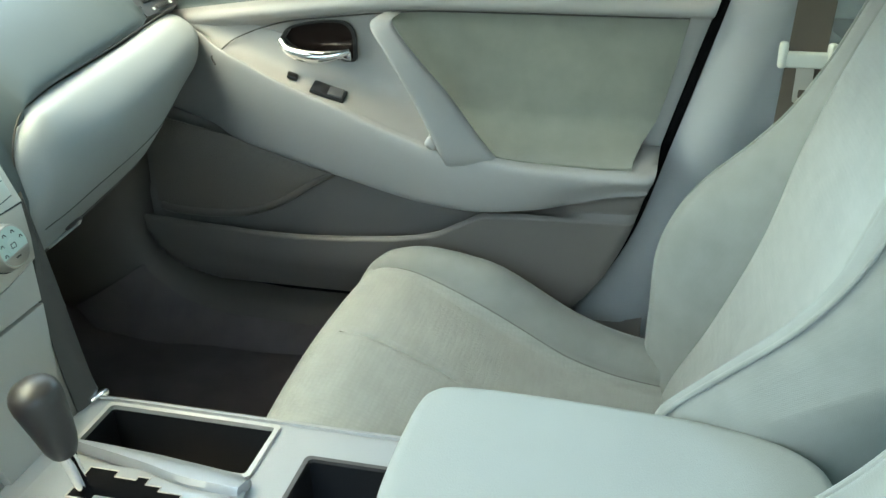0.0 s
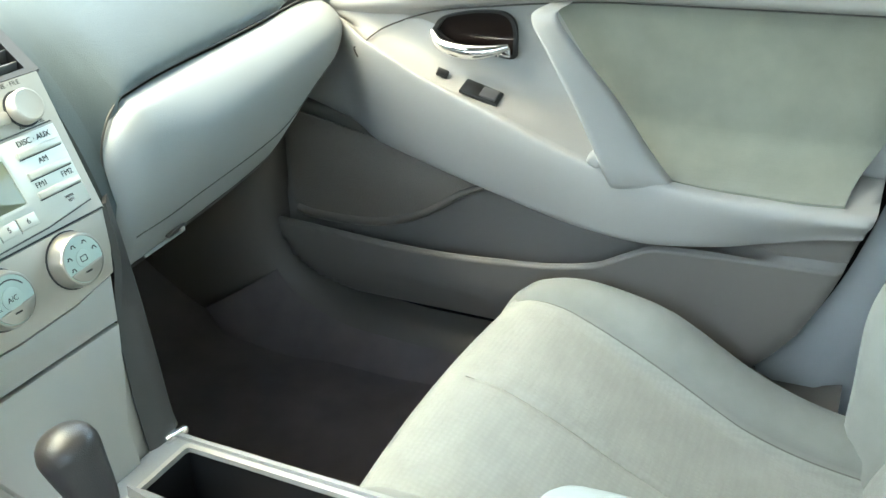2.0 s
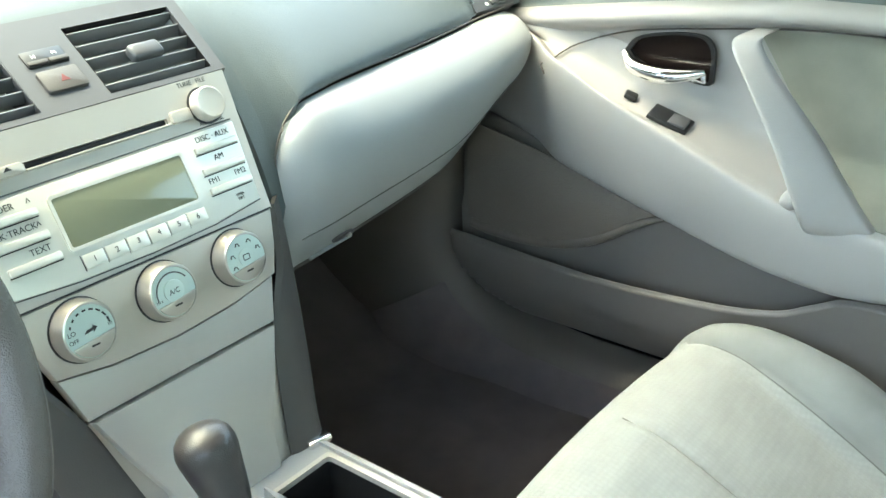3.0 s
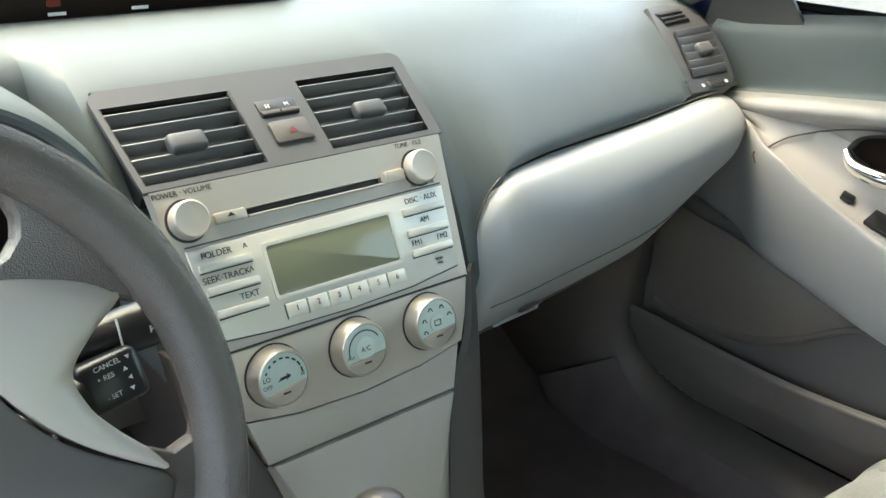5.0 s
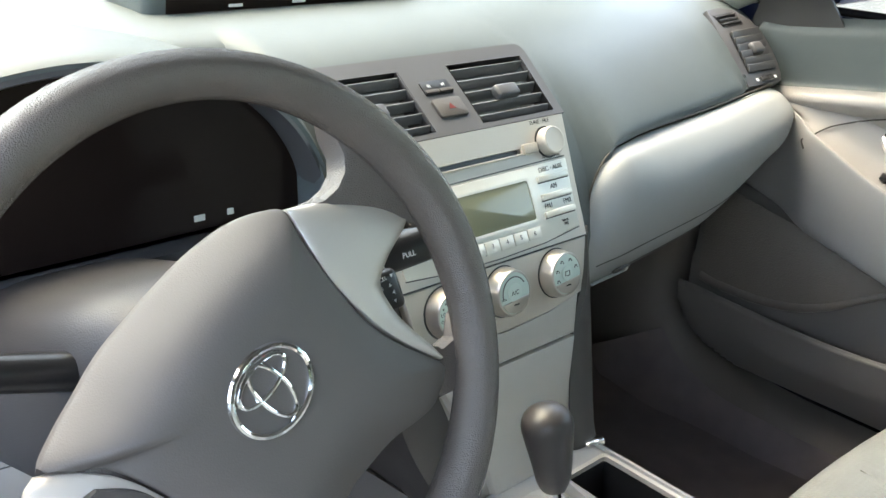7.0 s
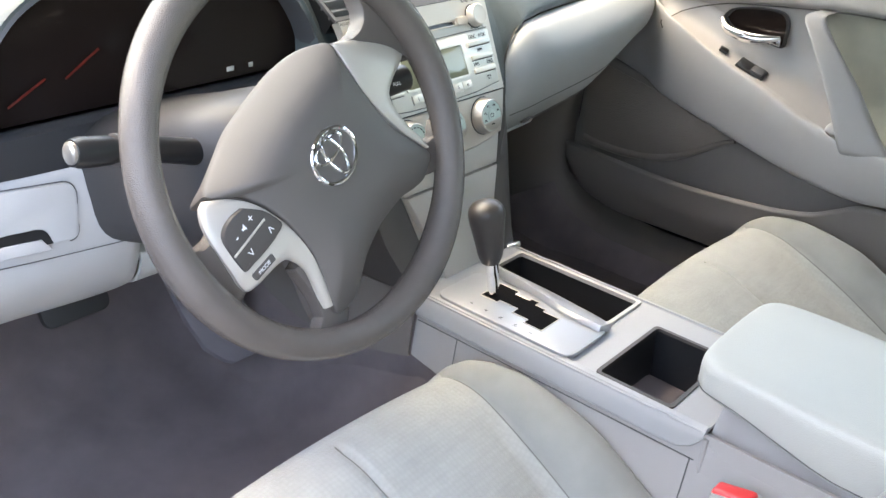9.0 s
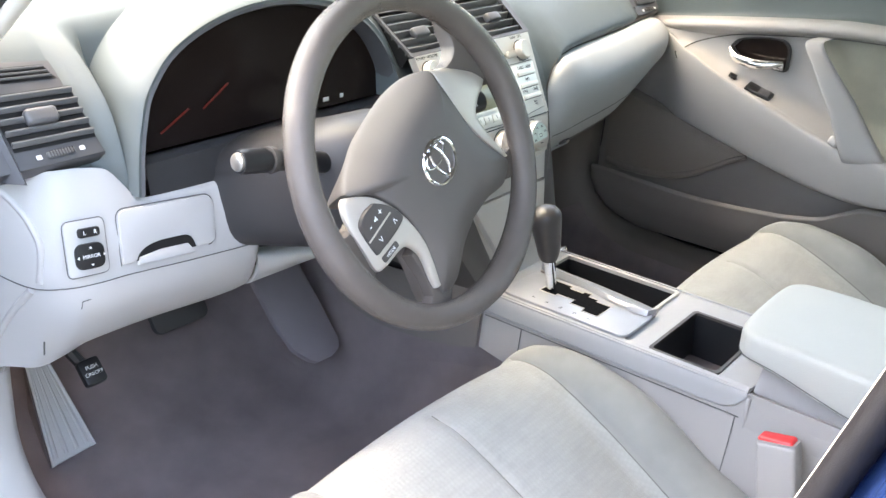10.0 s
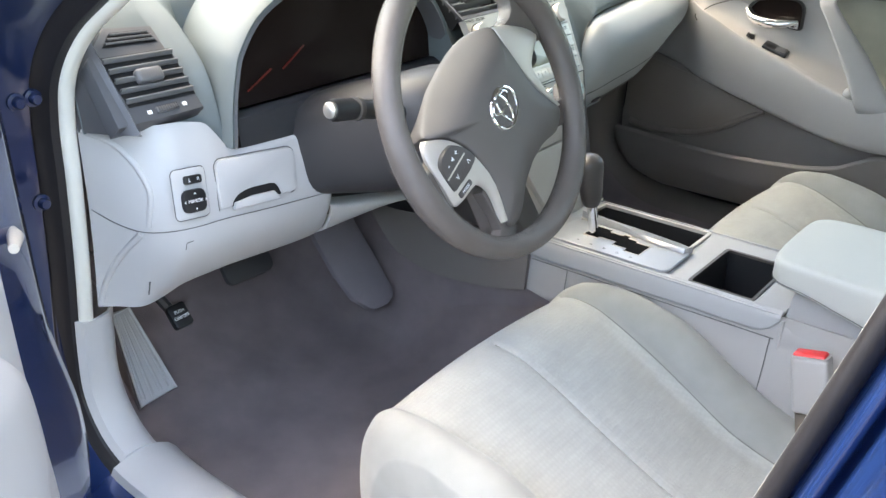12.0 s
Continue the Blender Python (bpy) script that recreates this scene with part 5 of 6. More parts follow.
# sliding cup holder lid, pushed aside
LIDL = [(-0.110, -0.012), (-0.104, -0.027), (-0.062, -0.026), (0.0, -0.012), (0.075, 0.004), (0.090, 0.008)]
LIDR = [(-0.110, -0.004), (-0.098, 0.004), (-0.062, 0.010), (0.0, 0.015), (0.075, 0.017), (0.090, 0.014)]
rows = []
for y in span(-0.110, 0.090, 44):
    xl, xr = float(keyed(LIDL, y)), float(keyed(LIDR, y))
    rows.append([(xl, y, CZ + 0.004), (xl + 0.001, y, CZ + 0.011), (xl + 0.15 * (xr - xl), y, CZ + 0.015), (xl + 0.5 * (xr - xl), y, CZ + 0.014), (xl + 0.85 * (xr - xl), y, CZ + 0.010), (xr, y, CZ + 0.004)])
part("sliding_lid", loft(rows, closed=True, caps=True), GEARPLATE, console, "satin silver sliding lid, curved edge")
# gear plate with a stepped gate
gplate = part("gear_plate", prism(rounded(-0.0985, -0.112, -0.010, 0.090, 0.014), T(0, 0, CZ + 0.0035), 0.0040, 0.0015), GEARPLATE, console, "satin silver gear selector plate")
GATE = [(-0.060, 0.048), (-0.060, 0.022), (-0.054, 0.022), (-0.054, -0.006), (-0.066, -0.006), (-0.066, -0.030), (-0.075, -0.030), (-0.075, -0.056), (-0.036, -0.056), (-0.036, -0.032), (-0.030, -0.032), (-0.030, -0.016), (-0.021, -0.016), (-0.021, -0.004), (-0.026, -0.004), (-0.026, 0.018), (-0.018, 0.018), (-0.018, 0.048)]
part("gate", prism(GATE, T(0, 0, CZ + 0.0075), 0.0004), RUBBER, gplate, "black stepped gear gate")
part("gate_lip", tube([(x, y, CZ + 0.0077) for x, y in GATE + GATE[:1]], 0.0010, 6), SILVER, gplate)
for k, w in enumerate(("P", "R", "N", "D", "S")):
    text(w, 0.0065, pose(-0.084 - 0.001 * k, 0.042 - 0.023 * k, CZ + 0.0077), INK, gplate)
# gear lever
lever = thing("gear_lever", "dark leather gear lever knob on a chrome shaft", "gear lever", at=(-0.045, 0.04, CZ))
part("shaft", tube(cr([(-0.045, 0.036, CZ - 0.01), (-0.052, 0.037, CZ + 0.03), (-0.060, 0.038, CZ + 0.065)], 8), [0.007, 0.0072, 0.0074, 0.0076, 0.0078, 0.008, 0.0085, 0.009], 14), CHROME, lever, "chrome lever shaft")
part("knob", tube(cr([(-0.060, 0.038, CZ + 0.060), (-0.064, 0.039, CZ + 0.085), (-0.069, 0.041, CZ + 0.110), (-0.073, 0.043, CZ + 0.132), (-0.075, 0.044, CZ + 0.143)], 14),
                  [0.012, 0.015, 0.0165, 0.0175, 0.0185, 0.0195, 0.0205, 0.0215, 0.0225, 0.0225, 0.021, 0.018, 0.013, 0.005], 20), KNOB, lever, "dark grey leather knob")
# armrest box
arm = thing("armrest", "pale grey padded armrest lid over the console box", "armrest", at=(0, -0.45, 0.6))
part("box", box(0.154, 0.33, 0.10, T(0.018, -0.448, 0.610), 0.010, 3), LIGHT, arm)
rows = []
for y in span(-0.286, -0.612, 40):
    k = float(keyed([(-0.612, 0.0), (-0.45, 0.0), (-0.42, 0.25), (-0.395, 1.0), (-0.318, 1.0), (-0.304, 0.80), (-0.294, 0.15), (-0.286, 0.0)], y))
    rows.append([(-0.066, y, 0.660), (-0.070 - 0.016 * (1 - k), y, 0.634), (-0.075 - 0.012 * (1 - k), y, 0.633 - 0.017 * k), (-0.083 - 0.006 * (1 - k), y, 0.632 - 0.022 * k), (-0.091, y, 0.631 - 0.020 * k),
                 (-0.097, y, 0.629 - 0.013 * k), (-0.1005, y, 0.624 - 0.009 * k), (-0.1020, y, 0.614 - 0.004 * k), (-0.1035, y, 0.596), (-0.104, y, 0.565)])
part("scoop_end", box(0.038, 0.005, 0.075, T(-0.085, -0.2875, 0.5945), 0.002), DOOR, arm)
part("side_scoop", shell(rows, 0.004), DOOR, arm, "smooth finger scoop under the lid")
EDGE = [(-0.25, 0.0), (-0.251, 0.045), (-0.254, 0.073), (-0.262, 0.088), (-0.279, 0.097), (-0.34, 0.101), (-0.42, 0.103), (-0.49, 0.102), (-0.54, 0.096), (-0.585, 0.082), (-0.612, 0.055), (-0.622, 0.0)]
half_edge = [(float(q[1]), float(q[0])) for q in cr(EDGE, 40)]
plan = half_edge + [(-x, y) for x, y in half_edge[-2:0:-1]]
def under(y):
    return float(keyed([(-0.62, 0.646), (-0.42, 0.648), (-0.36, 0.660), (-0.30, 0.674), (-0.25, 0.678)], y))


rows = []
for g, f in ((0.90, 0.0), (0.975, 0.01), (0.993, 0.08), (1.0, 0.25), (1.0, 0.70), (0.993, 0.84), (0.975, 0.93), (0.945, 0.98), (0.88, 1.0), (0.6, 1.01), (0.3, 1.02), (0.05, 1.02)):
    row = []
    for x, y in plan:
        yy = -0.436 + (y + 0.436) * (1 - (1 - g) * 0.55)
        lo = under(y)
        hi = 0.714 - 0.04 * max(0, -0.33 - yy)
        row.append((x * g, yy, lo + (hi - lo) * f))
    rows.append(row)
part("lid", loft(rows, closed=True, caps=True), VINYL, arm, "smooth pale vinyl padded lid")
part("lid_seam", tube([(x * 0.985, y, under(y) + 0.004) for x, y in plan if x < -0.02], 0.0012, 6), SEAM, arm)


# ---- seats ----
def seat(cx, dy, label, back_dy=0.0):
    st = thing("front_seat", label, "car seat", group="front seats", at=(cx, dy - 0.2, 0.37))
    xs = [-0.256, -0.254, -0.249, -0.241, -0.231, -0.220, -0.208, -0.2, -0.1945, -0.192, -0.1895, -0.184, -0.17, -0.14, -0.10, -0.05, -0.015, -0.004, 0.0]
    xs = xs + [-x for x in xs[-2::-1]]
    # y, height at the middle, height of the bolsters above it
    ST = [(0.050, 0.40, 0.0), (0.062, 0.46, 0.0), (0.064, 0.51, 0.002), (0.056, 0.552, 0.005), (0.038, 0.582, 0.009), (0.010, 0.597, 0.014), (-0.03, 0.596, 0.022), (-0.07, 0.582, 0.034), (-0.12, 0.559, 0.050), (-0.16, 0.538, 0.060), (-0.20, 0.519, 0.058), (-0.27, 0.488, 0.047), (-0.34, 0.468, 0.040), (-0.42, 0.458, 0.035), (-0.46, 0.455, 0.03)]
    rows, seams = [], {}
    for y, z, b in cr(ST, 80):
        row = []
        for x in xs:
            a = abs(x)
            t = max(0.0, (a - 0.184) / 0.072)
            zz = z - 0.010 * (a / 0.19) ** 2 * min(1.0, b / 0.02)
            if t > 0:
                zz += (b + 0.010 * min(1.0, b / 0.02)) * math.sin(min(1, t * 1.9) * math.pi / 2) - 0.11 * max(0, t - 0.55) ** 2
            if 0.188 < a < 0.196 and y < 0.03:
                zz -= 0.007 * (1 - abs(a - 0.192) / 0.004)
            if a < 0.004 and y < 0.012:
                zz -= 0.005 * (1 - a / 0.004) * min(1, (0.012 - y) / 0.02)
            front = max(0.0, min(1.0, (y + 0.12) / 0.12))
            yy = y - front * (0.014 * (a / 0.25) ** 2 + 0.05 * max(0, (a - 0.20) / 0.056) ** 2.2)
            row.append((cx + x * (1.0 - 0.13 * max(0, min(1, (-0.02 - y) / 0.25)) * (1 if a < 0.2 else max(0, 1 - (a - 0.2) / 0.03))), dy + yy, zz))
            if (a == 0.192 and y < 0.03) or (a == 0.0 and y < 0.008):
                seams.setdefault(x, []).append((row[-1][0], row[-1][1], row[-1][2] + 0.0004))
        rows.append([(row[0][0] + 0.006, row[0][1], 0.40), (row[0][0], row[0][1], 0.5 * (row[0][2] + 0.40))] + row + [(row[-1][0], row[-1][1], 0.5 * (row[-1][2] + 0.40)), (row[-1][0] - 0.006, row[-1][1], 0.40)])
    me = loft(rows)
    cushion = part("cushion", me, SHADEDSIDE, st, "light grey woven cushion with stitched seams", sharp=80)
    cushion.data.materials.append(SEATCLOTH)
    cols = len(rows[0]) - 1
    for k, p in enumerate(cushion.data.polygons):
        if 11 <= k % cols < cols - 11:
            p.material_index = 1
    for line in seams.values():
        part("seam", tube(line, 0.0009, 6), THREAD, cushion)
    # z, y of the middle, half width, how far the bolsters stand out
    BK = [(0.42, -0.395, 0.230, 0.010), (0.48, -0.415, 0.242, 0.040), (0.557, -0.454, 0.250, 0.078), (0.64, -0.488, 0.254, 0.110), (0.70, -0.509, 0.256, 0.112), (0.75, -0.522, 0.258, 0.090), (0.80, -0.533, 0.258, 0.050), (0.85, -0.547, 0.257, 0.022), (0.92, -0.570, 0.254, 0.006), (1.00, -0.600, 0.246, 0.004), (1.07, -0.630, 0.225, 0.002), (1.12, -0.655, 0.190, 0.0), (1.145, -0.675, 0.14, 0.0), (1.15, -0.69, 0.10, 0.0)]
    fs = (-1.0, -0.99, -0.97, -0.94, -0.90, -0.86, -0.80, -0.74, -0.70, -0.685, -0.675, -0.665, -0.62, -0.50, -0.35, -0.15)
    fs = fs + (0,) + tuple(-f for f in fs[::-1])
    rows, pipes = [], {-1: [], 1: []}
    for z, y, w, b in cr(BK, 70):
        y = y + back_dy
        fall = 0.03 + 0.10 * min(1.0, max(0.0, (z - 0.72) / 0.10))
        row = []
        for f in fs:
            a = abs(f)

            t = max(0.0, (a - 0.675) / 0.325)
            bb = b * (max(0.3, 1 - (z - 0.70) * 3.5) if f < 0 and z > 0.70 else 1.0)
            d = -0.010 * (1 - (a / 0.675) ** 2) if a < 0.675 else bb * math.sin(min(1, t * 1.8) * math.pi / 2) - (0.03 + 0.5 * bb) * max(0, t - 0.6) ** 1.6 / 0.23 * 0.6 - (fall if f < 0 else 0.02) * max(0.0, (a - 0.90) / 0.10)
            if 0.665 < a < 0.685:
                d -= 0.003
            row.append((cx + f * w, dy + y + d, z))
            if a == 0.675 and 0.5 < z < 1.08:
                pipes.setdefault(f * 2, []).append((cx + f * w, dy + y + d + 0.0008, z))
            if a == 0.90 and 0.5 < z < 1.06:
                pipes[1 if f > 0 else -1].append((cx + f * w, dy + y + d, z))
        row += [(cx + w * 0.99, dy + y - 0.07, z), (cx + w * 0.9, dy + y - 0.12, z - 0.01), (cx - w * 0.9, dy + y - 0.12, z - 0.01), (cx - w * 0.99, dy + y - 0.07, z)]
        rows.append(row)
    back = part("backrest", loft(rows, closed=True, caps=True), SHADEDSIDE, st, "light grey cloth backrest with side bolsters", sharp=70)
    back.data.materials.append(SEATCLOTH)
    cols = len(rows[0])
    for k, p in enumerate(back.data.polygons):
        if 10 <= k % cols < len(fs) - 11:
            p.material_index = 1
    for k, line in pipes.items():
        part("piping" if abs(k) == 1 else "seam", tube(line, 0.0028 if abs(k) == 1 else 0.0010, 8), SHADEDSIDE if abs(k) == 1 else THREAD, back)
    part("seat_base", box(0.42, 0.42, 0.06, T(cx, dy - 0.19, 0.40), 0.01), DARKGREY, st)
    return st


seat(-0.353, 0.0, "light grey cloth driver's seat beside the console", -0.07)
seat(0.345, -0.075, "light grey cloth passenger seat beside the closed door")

# driver's belt buckle between seat and console
buckle = thing("belt_buckle", "grey seat belt buckle with a red release button", "seat belt buckle", at=(-0.15, -0.36, 0.5))
BK = pose(-0.150, -0.352, 0.582, -12, 4, 0)
part("housing", box(0.027, 0.047, 0.078, BK, 0.005, 3), DOOR, buckle)
part("release_button", box(0.0215, 0.041, 0.017, BK @ T(0.0, 0.001, 0.0365), 0.004, 3), RED, buckle, "bright red release button")
part("button_frame", frame_ring(rounded(-0.0125, -0.0225, 0.0125, 0.0225, 0.005), rounded(-0.0105, -0.0195, 0.0105, 0.0205, 0.004), BK @ T(0, 0, 0.0375), 0.0035, 0.001), DOOR, buckle)
part("strap", box(0.006, 0.045, 0.12, BK @ T(0, 0, -0.09), 0.002), WEBBING, buckle)

# ---- passenger door ----
pdoor = thing("passenger_door", "grey plastic door panel with cloth insert, closed", "car door", at=(0.7, -0.05, 0.45))
RIDGE = [(-0.52, 0.744), (-0.40, 0.744), (-0.28, 0.747), (-0.14, 0.766), (0.0, 0.813), (0.10, 0.851), (0.173, 0.884), (0.24, 0.905), (0.36, 0.915)]
RIDX = [(-0.52, 0.590), (-0.43, 0.577), (-0.30, 0.573), (-0.14, 0.572), (0.0, 0.580), (0.173, 0.594), (0.24, 0.63), (0.36, 0.655)]
LOWER = [(-0.52, 0.715), (-0.40, 0.705), (-0.344, 0.692), (-0.275, 0.671), (-0.19, 0.662), (-0.126, 0.668), (0.03, 0.702), (0.184, 0.742), (0.36, 0.78)]
POCKET = [(-0.52, 0.66), (-0.30, 0.655), (-0.204, 0.650), (-0.166, 0.632), (-0.127, 0.612), (-0.047, 0.597), (0.122, 0.587), (0.264, 0.593), (0.36, 0.60)]


def door_section(y):
    zr, xr, zl, zp = (float(keyed(k, y)) for k in (RIDGE, RIDX, LOWER, POCKET))
    zt = 0.962 - 0.055 * max(0, (y + 0.1) / 0.46) ** 1.2
    g = float(keyed([(-0.52, 0.0), (-0.36, 0.0), (-0.25, 1.0), (0.30, 1.0), (0.36, 0.6)], y))
    xi = 0.688 if y < -0.1 else 0.688 - 0.012 * min(1, (y + 0.1) / 0.15)
    dip = float(keyed([(-0.52, 0.003), (-0.15, 0.003), (0.0, 0.0), (0.09, -0.012), (0.17, -0.018), (0.30, -0.006), (0.36, 0.0)], y))
    sh = float(keyed([(-0.52, 0.004), (-0.15, 0.004), (0.0, 0.012), (0.12, 0.02), (0.36, 0.01)], y))
    c = float(keyed([(-0.52, 1.0), (-0.21, 1.0), (-0.09, 0.0), (0.36, 0.0)], y))
    sail = 0.020 * min(1.0, max(0.0, (y - 0.12) / 0.18))
    return [(0.716, 1.035 - sail), (0.700, 1.02 - sail), (0.694, 0.995 - 0.6 * sail), (0.690, zt + 0.012), (0.684, zt + 0.003), (0.664, zt - 0.002), (0.657, zt - 0.012), (0.662, zt - 0.022),
            (xi - 0.004, zt - 0.030), (xi, zr + 0.6 * (zt - 0.03 - zr)), (xi - 0.003, zr + (0.25 * (zt - 0.03 - zr) + sh) * (1 - c) + 0.016 * c), (xi - 0.020 + 0.010 * c, zr + 0.008 + dip - 0.004 * c), (xr + 0.030, zr - 0.001 + dip), (xr + 0.008, zr + 0.0005 + 0.2 * dip), (xr, zr - 0.007),
            (xr + 0.003, zr - 0.4 * (zr - zl)), (xr + 0.020, zl + 0.008), (xr + 0.026 + 0.012 * g, zl - 0.002), (0.618 + 0.042 * g, zl - 0.012), (0.620 + 0.04 * g, zp + 0.35 * (zl - zp)), (0.622 + 0.038 * g, zp + 0.010 - 0.040 * g), (0.621 + 0.031 * g, zp + 0.007 - 0.055 * g), (0.620 + 0.014 * g, zp + 0.005 - 0.055 * g),
            (0.619 + 0.007 * g, zp + 0.003 - 0.030 * g), (0.618 + 0.003 * g, zp + 0.001), (0.617, zp), (0.6145, zp - 0.004), (0.616, zp - 0.012), (0.622, zp - 0.05), (0.636, 0.51), (0.655, 0.478), (0.668, 0.468)]


def rear_edge(z):
    return float(keyed([(0.45, -0.30), (0.492, -0.335), (0.56, -0.381), (0.631, -0.412), (0.745, -0.445), (0.955, -0.505), (1.04, -0.53)], z))


def front_edge(z):
    return float(keyed([(0.45, 0.20), (0.475, 0.27), (0.512, 0.335), (0.577, 0.362), (0.68, 0.358), (0.80, 0.345), (1.04, 0.345)], z))


def panel_rows(first, last, n):
    rows = []
    for i in range(NY + 1):
        y = -0.53 + 0.89 * i / NY
        row = []
        for x, z in cr(door_section(y)[first:last], n):
            ye = min(max(y, rear_edge(z)), front_edge(z))
            row.append((x + (0.006 if ye != y else 0), ye, z))
        rows.append(row)
    return rows


NY = 84
part("upper_trim", shell(panel_rows(0, 5, 20), 0.004), UPPER, pdoor, "dark grey-green upper door trim")
part("trim_gap", tube([(0.690, y, 0.9655 - 0.055 * max(0, (y + 0.1) / 0.46) ** 1.2) for y in span(-0.50, 0.345, 30)], 0.0012, 8), SEAM, pdoor)
# the lower panel takes its shade from a darker copy of the door plastic
for name, first, last, n, mat, label in (("door_panel", 4, 18, 70, DOOR, "warm grey moulded door panel"), ("pocket_panel", 17, None, 84, DOORSHADE, "lower panel in door plastic darkened for shade, with an open map pocket")):
    bm = loft(panel_rows(first, last, n))
    bmesh.ops.dissolve_degenerate(bm, dist=0.0004, edges=list(bm.edges))
    part(name, bm, mat, pdoor, label, sharp=60)

def door_x(y, z):
    """The panel's face at y, z, above the ridge."""
    best = None
    for (x0, z0), (x1, z1) in zip(door_section(y), door_section(y)[1:]):
        if z0 >= z >= z1 and z0 > z1:
            best = x0 + (x1 - x0) * (z0 - z) / (z0 - z1)
            break
    return best if best is not None else 0.68


part("insert_seam", tube([(door_x(y, z) - 0.0035, y, z) for y, z in cr([(0.190, 0.862), (0.196, 0.874), (0.178, 0.889), (0.109, 0.911), (0.036, 0.921), (-0.07, 0.930), (-0.20, 0.934), (-0.47, 0.938)], 60)], 0.0011, 6), DARKGREY, pdoor)
# cloth insert behind the pull
rows = []
for i in range(26):
    f = i / 25
    row = []
    for j in range(26):
        g = j / 25
        yb = -0.225 - 0.19 * f
        zr, xr = float(keyed(RIDGE, yb)), float(keyed(RIDX, yb))
        h = max(0.0, (g - 0.70) / 0.30)
        z = 0.932 - (0.932 - zr - 0.045) * min(1.0, g / 0.70) - 0.044 * (1 - (1 - h) ** 2)
        y0 = float(keyed([(0.70, -0.235), (0.752, -0.200), (0.79, -0.145), (0.932, -0.042)], z))
        y1 = float(keyed([(0.70, -0.39), (0.752, -0.415), (0.79, -0.437), (0.932, -0.470)], z))
        y = y0 + (y1 - y0) * f
        edge = min(f, 1 - f, g, 1 - g)
        x = 0.6815 - (0.6815 - xr - 0.014) * h ** 1.3
        row.append((x + 0.004 * (1 - min(1, edge / 0.06)) - 0.004 * math.sin(math.pi * f) * g + 0.003 * g * noise.noise((y * 16, z * 22, 1)), y, z))
    rows.append(row)
part("cloth_insert", shell(rows, 0.004), DOORCLOTH, pdoor, "olive grey cloth door insert")
# diagonal pull
PULL = [(-0.048, 0.650, -0.072, 0.660, 0.932), (-0.050, 0.585, -0.076, 0.595, 0.930), (-0.080, 0.560, -0.112, 0.573, 0.895), (-0.114, 0.551, -0.158, 0.573, 0.843),
        (-0.142, 0.547, -0.197, 0.573, 0.79), (-0.156, 0.556, -0.226, 0.578, 0.752), (-0.158, 0.580, -0.236, 0.60, 0.735)]
rows = []
for y0, x0, y1, x1, z in cr(PULL, 36):
    row = []
    for a in span(0, 2 * math.pi * 19 / 20, 20):
        u = 0.5 - 0.5 * math.copysign(abs(math.cos(a)) ** 0.4, math.cos(a))
        v = 0.009 * math.copysign(abs(math.sin(a)) ** 0.5, math.sin(a))
        row.append((x0 + (x1 - x0) * u - v + 0.010, y0 + (y1 - y0) * u, z))
    rows.append(row)
part("pull_handle", loft(rows, caps=True, closed=True), DOOR, pdoor, "grey diagonal grab handle", sharp=55)
part("pull_foot", box(0.018, 0.020, 0.020, pose(0.568, -0.140, 0.777, 25, 12, 0), 0.007, 3), DOOR, pdoor)
# handle bezel and chrome lever
HM = Matrix(((0, 0, -1, 0.0), (-1, 0, 0, 0), (0, 1, 0, 0), (0, 0, 0, 1)))
oval = [(-0.114, 0.889), (-0.100, 0.905), (-0.064, 0.914), (-0.030, 0.917), (-0.009, 0.914), (0.002, 0.900), (0.003, 0.872), (-0.001, 0.858), (-0.030, 0.860), (-0.068, 0.865), (-0.100, 0.876)]
oval = [tuple(p) for p in cr(oval + oval[:1], 45)[:-1]]
c = np.mean(np.array(oval), axis=0)
inn = [tuple(c + (np.array(p) - c) * 0.90) for p in oval]
HB = T(0.6700, 0, 0) @ HM
part("handle_bezel", frame_ring(oval, inn, HB, 0.006, 0.002), BLACK, pdoor, "dark glossy handle surround")
part("handle_cup", prism(inn, HB, 0.001), LENS, pdoor, "dark handle recess")
lev = cr([(-0.110, 0.888), (-0.094, 0.874), (-0.060, 0.868), (-0.030, 0.870), (-0.004, 0.876)], 20)
part("handle_lever", tube([(0.655 - 0.010 * math.sin(math.pi * i / 19), -p[0], p[1]) for i, p in enumerate(lev)], [0.004 + 0.0065 * math.sin(math.pi * i / 19) for i in range(20)], 12), CHROME, pdoor, "chrome door lever")
part("lock_lever", box(0.004, 0.018, 0.014, pose(0.657, 0.012, 0.868), 0.002), CHROME, pdoor)
part("lock_switch", box(0.015, 0.016, 0.006, pose(0.638, 0.089, 0.8395, 24, -12, 16), 0.002), BLACK, pdoor, "black door lock switch")
sw = part("window_switch", box(0.034, 0.051, 0.006, pose(0.620, 0.027, 0.8245, 20, -8, 6), 0.002), BLACK, pdoor, "black window switch")
part("switch_rocker", box(0.026, 0.022, 0.005, pose(0.620, 0.016, 0.8235, 15, -8, 6), 0.002), VENT, sw)
